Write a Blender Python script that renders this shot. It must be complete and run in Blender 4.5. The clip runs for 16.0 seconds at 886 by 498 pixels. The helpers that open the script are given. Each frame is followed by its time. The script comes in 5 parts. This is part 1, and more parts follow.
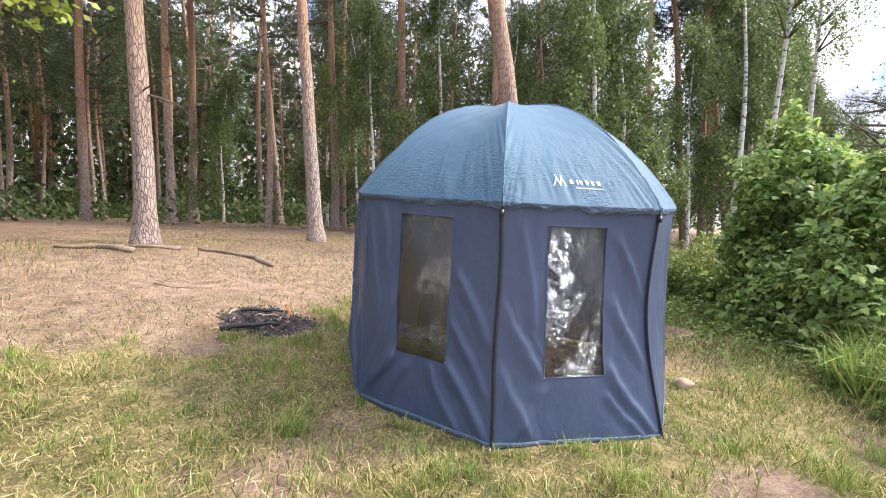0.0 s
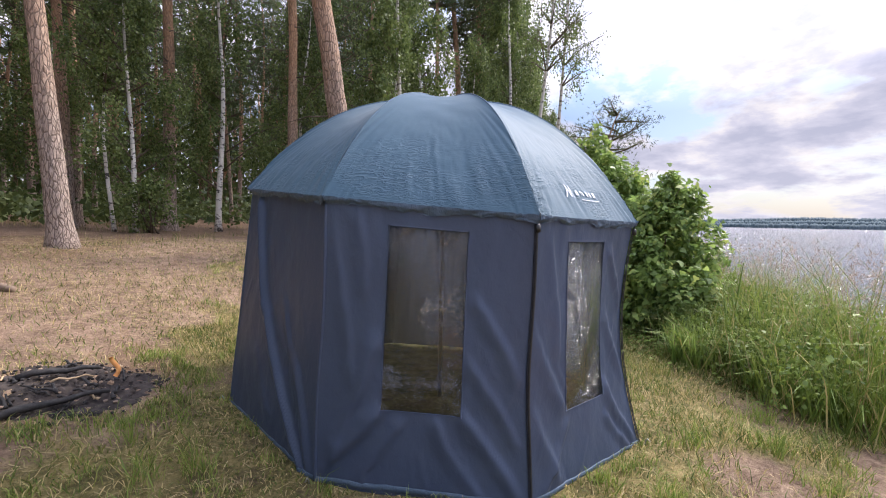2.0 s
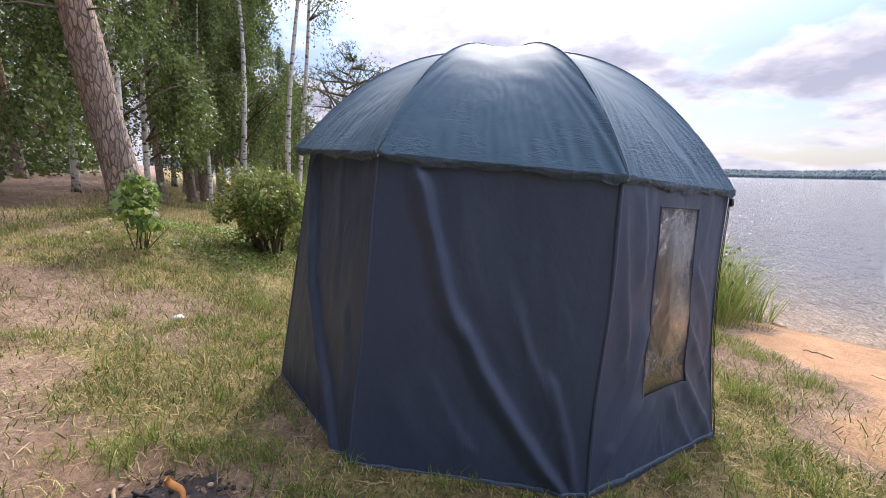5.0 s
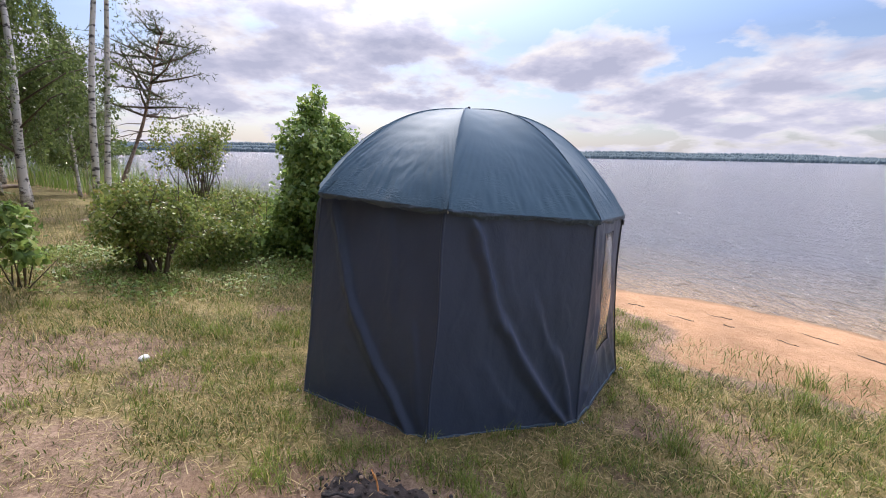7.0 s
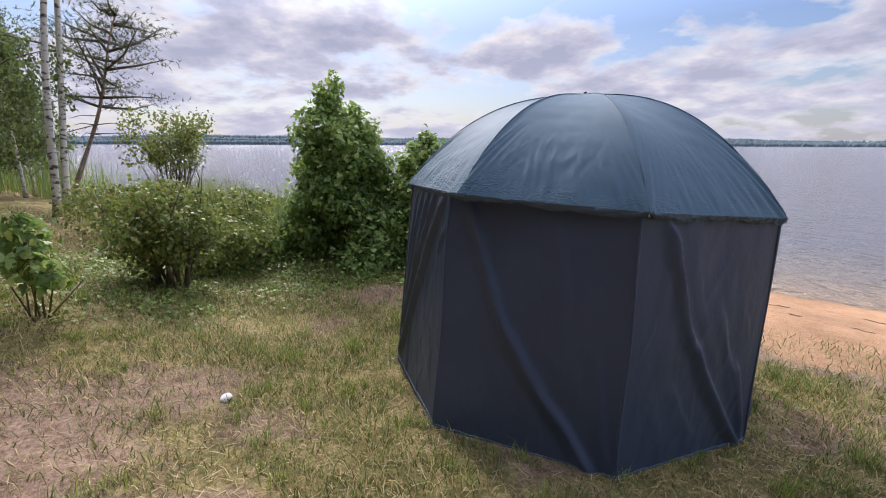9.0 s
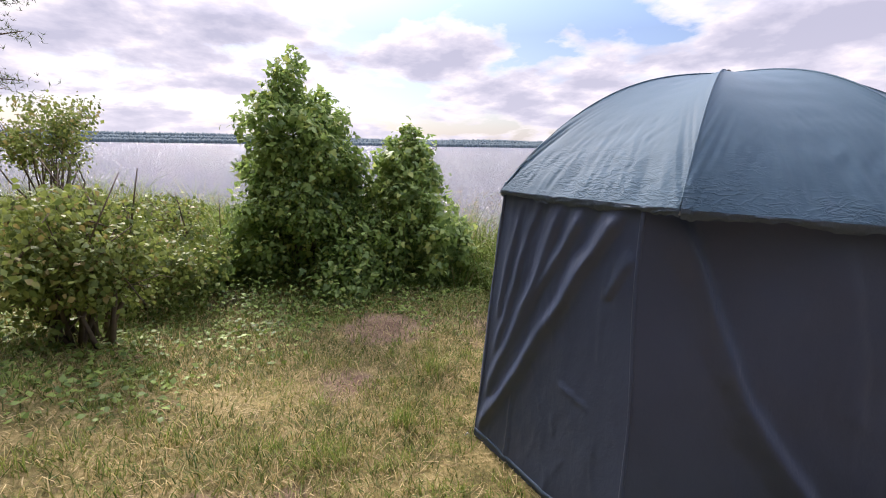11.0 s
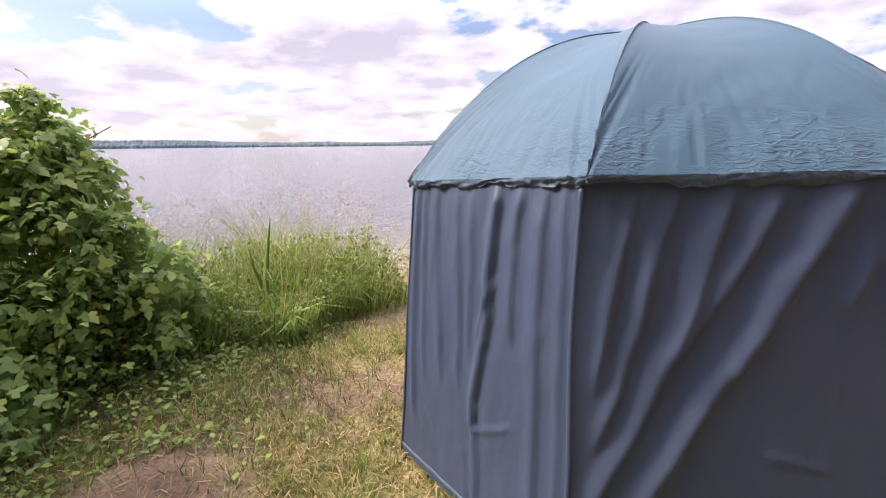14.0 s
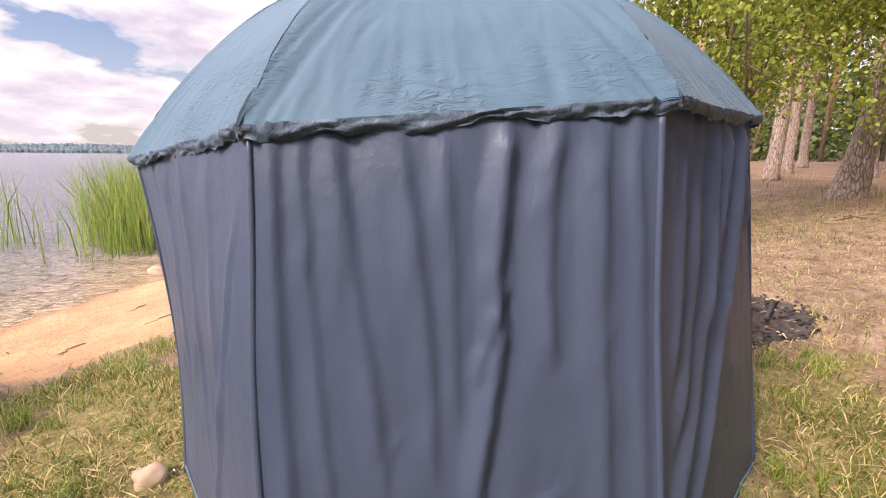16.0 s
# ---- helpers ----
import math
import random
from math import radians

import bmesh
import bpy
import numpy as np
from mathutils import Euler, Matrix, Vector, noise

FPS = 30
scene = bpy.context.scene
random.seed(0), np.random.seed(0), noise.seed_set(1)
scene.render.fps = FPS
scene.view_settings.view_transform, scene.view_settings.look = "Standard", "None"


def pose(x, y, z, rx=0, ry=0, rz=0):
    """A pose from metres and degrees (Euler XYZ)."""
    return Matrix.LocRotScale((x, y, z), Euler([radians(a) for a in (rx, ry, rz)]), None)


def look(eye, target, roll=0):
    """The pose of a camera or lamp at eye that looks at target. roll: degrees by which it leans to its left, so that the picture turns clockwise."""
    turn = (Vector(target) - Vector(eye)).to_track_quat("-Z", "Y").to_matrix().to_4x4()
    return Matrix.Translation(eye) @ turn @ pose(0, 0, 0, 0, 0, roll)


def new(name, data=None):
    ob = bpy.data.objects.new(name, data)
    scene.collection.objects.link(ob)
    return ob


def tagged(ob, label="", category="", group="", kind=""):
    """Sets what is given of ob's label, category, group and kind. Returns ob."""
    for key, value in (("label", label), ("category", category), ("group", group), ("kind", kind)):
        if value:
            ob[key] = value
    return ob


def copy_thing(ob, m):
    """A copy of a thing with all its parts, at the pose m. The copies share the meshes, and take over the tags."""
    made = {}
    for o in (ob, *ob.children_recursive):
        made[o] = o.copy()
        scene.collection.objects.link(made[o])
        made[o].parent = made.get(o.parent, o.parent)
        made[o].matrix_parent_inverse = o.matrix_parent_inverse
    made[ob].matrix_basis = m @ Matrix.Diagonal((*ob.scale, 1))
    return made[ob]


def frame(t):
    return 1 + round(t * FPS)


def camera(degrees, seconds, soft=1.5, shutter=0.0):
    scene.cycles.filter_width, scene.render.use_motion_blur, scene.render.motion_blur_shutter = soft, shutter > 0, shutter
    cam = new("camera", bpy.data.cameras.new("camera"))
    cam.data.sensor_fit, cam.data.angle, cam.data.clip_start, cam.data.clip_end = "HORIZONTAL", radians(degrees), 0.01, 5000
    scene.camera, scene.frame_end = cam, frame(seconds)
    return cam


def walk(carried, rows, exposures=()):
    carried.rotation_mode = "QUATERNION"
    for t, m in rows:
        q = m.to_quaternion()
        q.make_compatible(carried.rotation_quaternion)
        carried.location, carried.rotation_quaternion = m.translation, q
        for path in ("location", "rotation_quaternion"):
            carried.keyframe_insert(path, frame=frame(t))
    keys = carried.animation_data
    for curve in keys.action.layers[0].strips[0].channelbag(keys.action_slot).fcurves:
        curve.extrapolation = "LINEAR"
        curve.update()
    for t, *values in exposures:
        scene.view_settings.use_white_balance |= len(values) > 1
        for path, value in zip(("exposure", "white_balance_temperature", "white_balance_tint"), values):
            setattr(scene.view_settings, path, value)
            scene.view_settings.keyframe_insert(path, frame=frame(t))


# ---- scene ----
cam = camera(90.00, 16.0, 1.0)
PATH = [
    (0, pose(-0.723, -3.655, 1.221, 86.719, -0.703, -2.879)),
    (0.5, pose(-0.969, -3.477, 1.24, 86.723, -0.865, -8.802)),
    (1, pose(-1.196, -3.228, 1.249, 86.768, -1.132, -15.79)),
    (1.5, pose(-1.464, -2.989, 1.27, 86.627, -1.036, -23.995)),
    (2, pose(-1.74, -2.742, 1.307, 86.426, -1.013, -32.451)),
    (2.5, pose(-1.982, -2.401, 1.358, 85.559, -0.978, -38.677)),
    (3, pose(-2.239, -2.084, 1.374, 84.558, -1.045, -44.06)),
    (3.5, pose(-2.439, -1.772, 1.372, 82.777, -0.847, -51.214)),
    (3.7, pose(-2.509, -1.626, 1.374, 82.386, -0.899, -54.664)),
    (5.8, pose(-3.316, -0.126, 1.551, 78.752, -0.823, -80.349)),
    (6, pose(-3.422, -0.066, 1.607, 78.512, -0.745, -82.863)),
    (6.5, pose(-3.661, 0.146, 1.732, 78.102, -0.779, -89.312)),
    (7, pose(-3.753, 0.533, 1.799, 77.974, -1.082, -94.974)),
    (7.5, pose(-3.666, 0.847, 1.822, 77.348, -0.54, -97.077)),
    (8, pose(-3.536, 1.17, 1.825, 77.157, -0.478, -98.278)),
    (8.5, pose(-3.398, 1.453, 1.808, 77.203, -0.489, -99.556)),
    (8.7, pose(-3.308, 1.528, 1.811, 76.935, -0.311, -99.945)),
    (10.8, pose(-1.98, 2.43, 1.758, 76.92, -0.757, -110.36)),
    (11, pose(-1.829, 2.501, 1.748, 76.882, -0.804, -112.757)),
    (11.5, pose(-1.481, 2.622, 1.712, 77.308, -0.837, -121.636)),
    (12, pose(-1.111, 2.689, 1.718, 77.291, -0.939, -132.125)),
    (12.5, pose(-0.756, 2.817, 1.721, 77.352, -0.908, -141.464)),
    (13, pose(-0.39, 2.821, 1.695, 77.095, -0.467, -148.555)),
    (13.5, pose(-0.039, 2.802, 1.672, 76.906, -0.056, -154.47)),
    (14, pose(0.277, 2.695, 1.612, 76.72, 0.561, -161.994)),
    (14.5, pose(0.573, 2.526, 1.522, 77.609, -0.695, -171.72)),
    (15, pose(0.912, 2.328, 1.474, 78.005, -0.729, -183.757)),
    (15.5, pose(1.169, 2.057, 1.428, 77.954, -0.654, -199.172)),
    (16, pose(1.341, 1.79, 1.382, 78.04, -0.48, -216.601)),
]
walk(cam, PATH, [(0, 0.90, 6450, 13), (1, 0.45, 6500, 13), (1.5, 0.3, 6500, 15), (3.5, 0.26, 6450, 16), (6, 0.36, 6450, 17), (7.5, 0.05, 6300, 16), (8.5, 0.0, 6250, 16), (11, 0.42, 6700, 19),
                 (12.5, 0.66, 6850, 20), (13.5, 0.70, 7050, 21), (15, 0.64, 7200, 23), (16, 0.62, 7450, 24)])

# ---------- world and sun ----------
SUN_AZ, SUN_EL = radians(6), radians(42)
world = bpy.data.worlds.new("world")
scene.world = world
world.use_nodes = True


def graph(tree):
    """Short helper: n(type, inputs by name or index, **settings) and l(a, b)."""
    def n(kind, ins=None, **settings):
        node = tree.nodes.new("ShaderNode" + kind)
        for key, value in settings.items():
            setattr(node, key, value)
        for key, value in (ins or {}).items():
            if isinstance(value, bpy.types.NodeSocket):
                tree.links.new(value, node.inputs[key])
            else:
                node.inputs[key].default_value = value
        return node
    return n


def ramp(n, fac, stops, mode="LINEAR"):
    r = n("ValToRGB", {0: fac})
    r.color_ramp.interpolation = mode
    while len(r.color_ramp.elements) < len(stops):
        r.color_ramp.elements.new(0.5)
    for e, (p, c) in zip(r.color_ramp.elements, stops):
        e.position = p
        e.color = (*c, 1) if len(c) == 3 else c
    return r.outputs[0]


def mix(n, fac, a, b, kind="MIX"):
    m = n("MixRGB", {0: fac, 1: a, 2: b}, blend_type=kind)
    return m.outputs[0]


def g3(v):
    return (v, v, v)


def build_sky():
    n = graph(world.node_tree)
    bg = world.node_tree.nodes["Background"]
    sky = n("TexSky", sky_type="NISHITA", sun_disc=False, sun_elevation=SUN_EL,
            sun_rotation=math.pi / 2 - SUN_AZ, air_density=1.2, dust_density=1.5)
    blue = n("VectorMath", {0: sky.outputs[0], 1: (0.100, 0.116, 0.150)}, operation="MULTIPLY").outputs[0]
    d = n("TexCoord").outputs["Generated"]
    xyz = n("SeparateXYZ", {0: d})
    up = n("Math", {0: xyz.outputs[2], 1: 0.0}, operation="MAXIMUM").outputs[0]
    # clouds lie on a high level sheet, so they crowd together towards the horizon
    deep = n("Math", {0: up, 1: 0.26}, operation="ADD").outputs[0]
    flat = n("VectorMath", {0: d, 1: n("CombineXYZ", {0: deep, 1: deep, 2: deep}).outputs[0]}, operation="DIVIDE").outputs[0]
    flat = n("Mapping", {"Vector": flat, "Scale": (1.0, 1.0, 1.5), "Location": (2.3, 0.7, 0.0)}).outputs[0]
    big = n("TexNoise", {"Vector": flat, "Scale": 1.45, "Detail": 12.0, "Roughness": 0.56, "Distortion": 0.1}).outputs[0]
    cover = ramp(n, big, [(0.425, g3(0.04)), (0.47, g3(0.6)), (0.515, g3(1))])
    lumps = n("TexNoise", {"Vector": flat, "Scale": 3.6, "Detail": 9.0, "Roughness": 0.55, "Distortion": 0.15}).outputs[0]
    body = n("Math", {0: big, 1: n("Math", {0: lumps, 1: 0.55}, operation="MULTIPLY").outputs[0]}, operation="ADD").outputs[0]
    tone = ramp(n, body, [(0.68, (1.22, 1.20, 1.19)), (0.75, (1.04, 1.02, 1.05)), (0.81, (0.80, 0.81, 0.95)), (0.91, (0.58, 0.61, 0.77))])
    cloud = mix(n, cover, blue, tone)
    haze = ramp(n, up, [(0.0, g3(0.5)), (0.06, g3(0.2)), (0.2, g3(0))])
    full = mix(n, haze, cloud, (0.92, 0.92, 1.02, 1))
    # an overcast sky is some three times brighter overhead than at the horizon
    lift = n("MapRange", {0: up, 1: 0.22, 2: 1.0, 3: 1.0, 4: 5.2}).outputs[0]
    full = mix(n, 1.0, full, lift, "MULTIPLY")
    world.node_tree.links.new(full, bg.inputs[0])
    bg.inputs[1].default_value = 0.74


build_sky()
sun = new("sun", bpy.data.lights.new("sun", "SUN"))
sun.data.energy, sun.data.angle, sun.data.color = 4.6, radians(14), (1.0, 0.95, 0.88)
sun.matrix_world = look((0, 0, 0), (-math.cos(SUN_AZ) * math.cos(SUN_EL), -math.sin(SUN_AZ) * math.cos(SUN_EL), -math.sin(SUN_EL)))
sun.location = (0, 0, 40)

# ---------- materials ----------


def material(name):
    m = bpy.data.materials.new(name)
    m.use_nodes = True
    n = graph(m.node_tree)
    p = m.node_tree.nodes["Principled BSDF"]

    def put(key, value):
        if isinstance(value, bpy.types.NodeSocket):
            m.node_tree.links.new(value, p.inputs[key])
        else:
            p.inputs[key].default_value = value
    return m, n, p, put


def bump(n, height, strength=0.3, distance=0.02):
    return n("Bump", {"Height": height, "Strength": strength, "Distance": distance}).outputs[0]


def noise_tex(n, scale, detail=4, rough=0.55, vector=None, distort=0.0):
    ins = {"Scale": scale, "Detail": float(detail), "Roughness": rough, "Distortion": distort}
    if vector is not None:
        ins["Vector"] = vector
    return n("TexNoise", ins).outputs[0]


def where(n, scale=(1, 1, 1)):
    co = n("TexCoord").outputs["Object"]
    return n("Mapping", {"Vector": co, "Scale": scale}).outputs[0]


def leaf_material(name, dark, light, dry=None, dry_share=0.0, thin=0.35, rough=0.5, patch=1.2):
    """Foliage: hue by single leaf and by patch, with light passing through."""
    m, n, p, put = material(name)
    rnd = n("NewGeometry").outputs["Random Per Island"]
    spots = noise_tex(n, patch, 3, 0.6, where(n))
    both = n("Math", {0: rnd, 1: spots}, operation="ADD").outputs[0]
    half = n("Math", {0: both, 1: 0.5}, operation="MULTIPLY").outputs[0]
    stops = [(0.25, dark), (0.72, light)]
    col = ramp(n, half, stops)
    if dry:
        pick = ramp(n, rnd, [(max(0.001, 1 - dry_share - 0.04), g3(0)), (1 - dry_share, g3(1))])
        col = mix(n, pick, col, (*dry, 1))
    put("Base Color", col)
    put("Roughness", rough)
    put("Specular IOR Level", 0.35)
    tr = n("BsdfTranslucent", {0: col})
    mx = n("MixShader", {0: thin, 1: p.outputs[0], 2: tr.outputs[0]})
    m.node_tree.links.new(mx.outputs[0], m.node_tree.nodes["Material Output"].inputs[0])
    return m


M_PINE = leaf_material("pine_needles", (0.045, 0.07, 0.028), (0.12, 0.16, 0.06), (0.16, 0.11, 0.05), 0.05, 0.25, 0.55, 0.5)
M_BIRCH_LEAF = leaf_material("birch_leaves", (0.07, 0.11, 0.03), (0.22, 0.28, 0.09), None, 0, 0.4, 0.45, 0.7)
M_HOP = leaf_material("vine_leaves", (0.115, 0.19, 0.05), (0.32, 0.43, 0.12), (0.40, 0.46, 0.13), 0.10, 0.52, 0.45, 2.0)
M_SHRUB = leaf_material("shrub_leaves", (0.085, 0.125, 0.028), (0.29, 0.34, 0.085), (0.28, 0.23, 0.08), 0.08, 0.42, 0.5, 2.0)
M_OAK = leaf_material("oak_leaves", (0.10, 0.15, 0.02), (0.33, 0.38, 0.06), None, 0, 0.45, 0.45, 1.5)
M_GRASS = leaf_material("lawn_grass", (0.05, 0.085, 0.014), (0.27, 0.285, 0.060), (0.50, 0.39, 0.18), 0.27, 0.3, 0.6, 1.3)
M_STRAW = leaf_material("dry_straw", (0.26, 0.19, 0.09), (0.48, 0.38, 0.2), None, 0, 0.25, 0.7, 1.5)
M_TALL = leaf_material("tall_grass", (0.09, 0.15, 0.025), (0.30, 0.37, 0.075), (0.45, 0.37, 0.16), 0.10, 0.35, 0.5, 1.4)
M_REED = leaf_material("reed_leaves", (0.11, 0.19, 0.035), (0.30, 0.40, 0.10), (0.36, 0.3, 0.14), 0.08, 0.4, 0.5, 1.0)
M_HERB = leaf_material("low_herbs", (0.07, 0.12, 0.022), (0.26, 0.35, 0.075), None, 0, 0.3, 0.5, 2.5)
M_PLUME = leaf_material("grass_plumes", (0.30, 0.22, 0.16), (0.52, 0.42, 0.32), None, 0, 0.3, 0.8, 2.0)
M_UNDER = leaf_material("undergrowth_leaves", (0.05, 0.08, 0.025), (0.14, 0.18, 0.055), None, 0, 0.3, 0.55, 0.6)
# far bank: distance haze is painted into these blue-grey leaf colours
M_FAR_HAZED = leaf_material("hazed_distant_woods", (0.06, 0.09, 0.10), (0.095, 0.13, 0.14), None, 0, 0.1, 0.9, 0.02)


def bark_pine():
    m, n, p, put = material("pine_bark")
    co = n("TexCoord").outputs["Object"]
    z = n("SeparateXYZ", {0: co}).outputs[2]
    wob = noise_tex(n, 1.3, 3, 0.6, co)
    zz = n("Math", {0: z, 1: n("Math", {0: wob, 1: 3.0}, operation="MULTIPLY").outputs[0]}, operation="ADD").outputs[0]
    high = n("MapRange", {0: zz, 1: 3.0, 2: 7.0}).outputs[0]
    plates = n("TexVoronoi", {"Vector": where(n, (9, 9, 2.6)), "Scale": 2.3, "Randomness": 1.0}, feature="DISTANCE_TO_EDGE").outputs[0]
    crack = ramp(n, plates, [(0.0, g3(0.25)), (0.14, g3(1))])
    fine = noise_tex(n, 1.0, 6, 0.7, where(n, (26, 26, 7)))
    low_c = ramp(n, fine, [(0.3, (0.22, 0.16, 0.125)), (0.7, (0.50, 0.40, 0.33))])
    high_c = ramp(n, fine, [(0.3, (0.32, 0.17, 0.09)), (0.7, (0.56, 0.34, 0.20))])
    col = mix(n, high, low_c, high_c)
    deep = n("Math", {0: crack, 1: n("Math", {0: high, 1: 0.6}, operation="MULTIPLY").outputs[0]}, operation="MAXIMUM").outputs[0]
    put("Base Color", mix(n, deep, (0.10, 0.07, 0.055, 1), col))
    put("Roughness", 0.9)
    put("Normal", bump(n, n("Math", {0: deep, 1: fine}, operation="ADD").outputs[0], 0.8, 0.03))
    return m


def bark_birch():
    m, n, p, put = material("birch_bark")
    co = n("TexCoord").outputs["Object"]
    dark = noise_tex(n, 1.0, 5, 0.65, where(n, (5, 5, 11)))
    marks = ramp(n, dark, [(0.53, g3(0)), (0.60, g3(1))])
    z = n("SeparateXYZ", {0: co}).outputs[2]
    foot = n("MapRange", {0: z, 1: 1.6, 2: 0.0, 3: 0.0, 4: 0.75}).outputs[0]
    rough = noise_tex(n, 9, 5, 0.7, co)
    fm = n("Math", {0: foot, 1: rough}, operation="MULTIPLY").outputs[0]
    mk = n("Math", {0: marks, 1: ramp(n, fm, [(0.3, g3(0)), (0.42, g3(1))])}, operation="MAXIMUM").outputs[0]
    put("Base Color", mix(n, mk, (0.66, 0.62, 0.56, 1), (0.07, 0.06, 0.055, 1)))
    put("Roughness", 0.75)
    put("Normal", bump(n, dark, 0.4, 0.01))
    return m


def plain(name, a, b, scale=8.0, rough=0.8, metal=0.0, depth=0.3, stretch=(1, 1, 1), spec=0.4):
    """A surface of two tones in broad and fine patches."""
    m, n, p, put = material(name)
    v = where(n, stretch)
    f1 = noise_tex(n, scale, 6, 0.65, v)
    f2 = noise_tex(n, scale * 0.17, 3, 0.5, v)
    f = n("Math", {0: f1, 1: f2}, operation="ADD").outputs[0]
    f = n("Math", {0: f, 1: 0.5}, operation="MULTIPLY").outputs[0]
    put("Base Color", ramp(n, f, [(0.36, a), (0.64, b)]))
    put("Roughness", rough)
    put("Metallic", metal)
    put("Specular IOR Level", spec)
    put("Normal", bump(n, f1, depth, 0.01))
    return m


M_BARK_PINE = bark_pine()
M_BARK_BIRCH = bark_birch()
M_TWIG = plain("twig_bark", (0.07, 0.05, 0.035), (0.17, 0.13, 0.09), 14)
M_DEADWOOD = plain("weathered_branch_wood", (0.13, 0.09, 0.065), (0.30, 0.22, 0.16), 20, stretch=(1, 1, 1))
M_CHAR = plain("charred_wood", (0.006, 0.006, 0.006), (0.05, 0.045, 0.042), 30, 0.75, 0, 0.8)
M_ASH = plain("ash_and_charcoal", (0.008, 0.007, 0.007), (0.085, 0.066, 0.055), 26, 0.95, 0, 1.0)
M_BAREWOOD = plain("split_light_wood", (0.36, 0.24, 0.13), (0.60, 0.45, 0.28), 18)
M_ORANGE = plain("orange_dry_bark", (0.55, 0.20, 0.05), (0.72, 0.36, 0.12), 20)
M_STONE = plain("sandy_stone", (0.25, 0.17, 0.11), (0.43, 0.32, 0.22), 12, 0.85)
M_PAPER = plain("white_paper_scrap", (0.62, 0.62, 0.60), (0.78, 0.78, 0.76), 25, 0.8)
M_METAL = plain("galvanised_peg", (0.45, 0.45, 0.46), (0.62, 0.62, 0.63), 40, 0.35, 1.0)
M_BLACK = plain("black_plastic", (0.012, 0.012, 0.013), (0.03, 0.03, 0.03), 30, 0.4)


def fabric(name, a, b, rough, sheen, weave=0.12, fold=0.35, crease=1.0, thin=0.12, spec=0.5, ior=1.5, wrinkled=None):
    m, n, p, put = material(name)
    co = n("TexCoord").outputs["Object"]
    broad = noise_tex(n, 2.4, 4, 0.55, co)
    fine = noise_tex(n, 260, 2, 0.5, co)
    f = mix(n, 0.25, broad, fine)
    put("Base Color", ramp(n, f, [(0.3, a), (0.7, b)]))
    put("Roughness", rough)
    put("Specular IOR Level", spec)
    put("IOR", ior)
    put("Specular Tint", (0.86, 0.93, 1.0, 1))
    put("Sheen Weight", sheen)
    put("Sheen Roughness", 0.4)
    rip = noise_tex(n, 1.0, 5, 0.62, where(n, (8 * crease, 8 * crease, 5 * crease)), 0.35)
    h = n("Math", {0: rip, 1: n("Math", {0: fine, 1: weave * 0.05}, operation="MULTIPLY").outputs[0]}, operation="ADD").outputs[0]
    base = bump(n, h, fold, 0.015)
    if wrinkled:
        # sharp little wrinkles where the cloth is gathered, between two heights
        ridge = noise_tex(n, 1.0, 3, 0.55, where(n, (13, 13, 42)), 0.9)
        ridge = n("Math", {0: n("Math", {0: ridge, 1: 0.5}, operation="SUBTRACT").outputs[0]}, operation="ABSOLUTE").outputs[0]
        ridge = ramp(n, ridge, [(0.0, g3(1)), (0.09, g3(0.25)), (0.25, g3(0))])
        band = n("MapRange", {0: n("SeparateXYZ", {0: co}).outputs[2], 1: wrinkled[0], 2: wrinkled[1], 3: 1.0, 4: 0.0}).outputs[0]
        spots = ramp(n, noise_tex(n, 3.2, 2, 0.5, co), [(0.42, g3(0.08)), (0.62, g3(1))])
        amount = n("Math", {0: band, 1: spots}, operation="MULTIPLY").outputs[0]
        base = n("Bump", {"Height": n("Math", {0: ridge, 1: amount}, operation="MULTIPLY").outputs[0], "Strength": 0.65, "Distance": 0.008, "Normal": base}).outputs[0]
    put("Normal", base)
    tr = n("BsdfTranslucent", {0: mix(n, 0.5, (*b, 1), (0.42, 0.50, 0.58, 1))})
    mx = n("MixShader", {0: thin, 1: p.outputs[0], 2: tr.outputs[0]})
    m.node_tree.links.new(mx.outputs[0], m.node_tree.nodes["Material Output"].inputs[0])
    return m


M_CANOPY = fabric("teal_blue_nylon", (0.052, 0.108, 0.152), (0.064, 0.126, 0.174), 0.66, 0.10, 0.1, 0.06, 4.0, 0.12, 0.32, 1.5, (1.50, 1.78))
M_WALL = fabric("slate_blue_polyester", (0.042, 0.057, 0.096), (0.055, 0.074, 0.121), 0.46, 0.0, 0.2, 0.26, 2.6, 0.025, 0.5, 1.5)
M_HEM = fabric("navy_hem_tape", (0.060, 0.090, 0.130), (0.085, 0.120, 0.165), 0.55, 0.0, 0.2, 0.7, 3.0, 0.02, 0.35, 1.5)
M_ZIP = plain("black_navy_zip", (0.008, 0.009, 0.016), (0.022, 0.024, 0.036), 90, 0.5, 0, 0.6)
M_PRINT = plain("white_print", (0.50, 0.55, 0.62), (0.66, 0.69, 0.74), 30, 0.6, 0, 0.1)


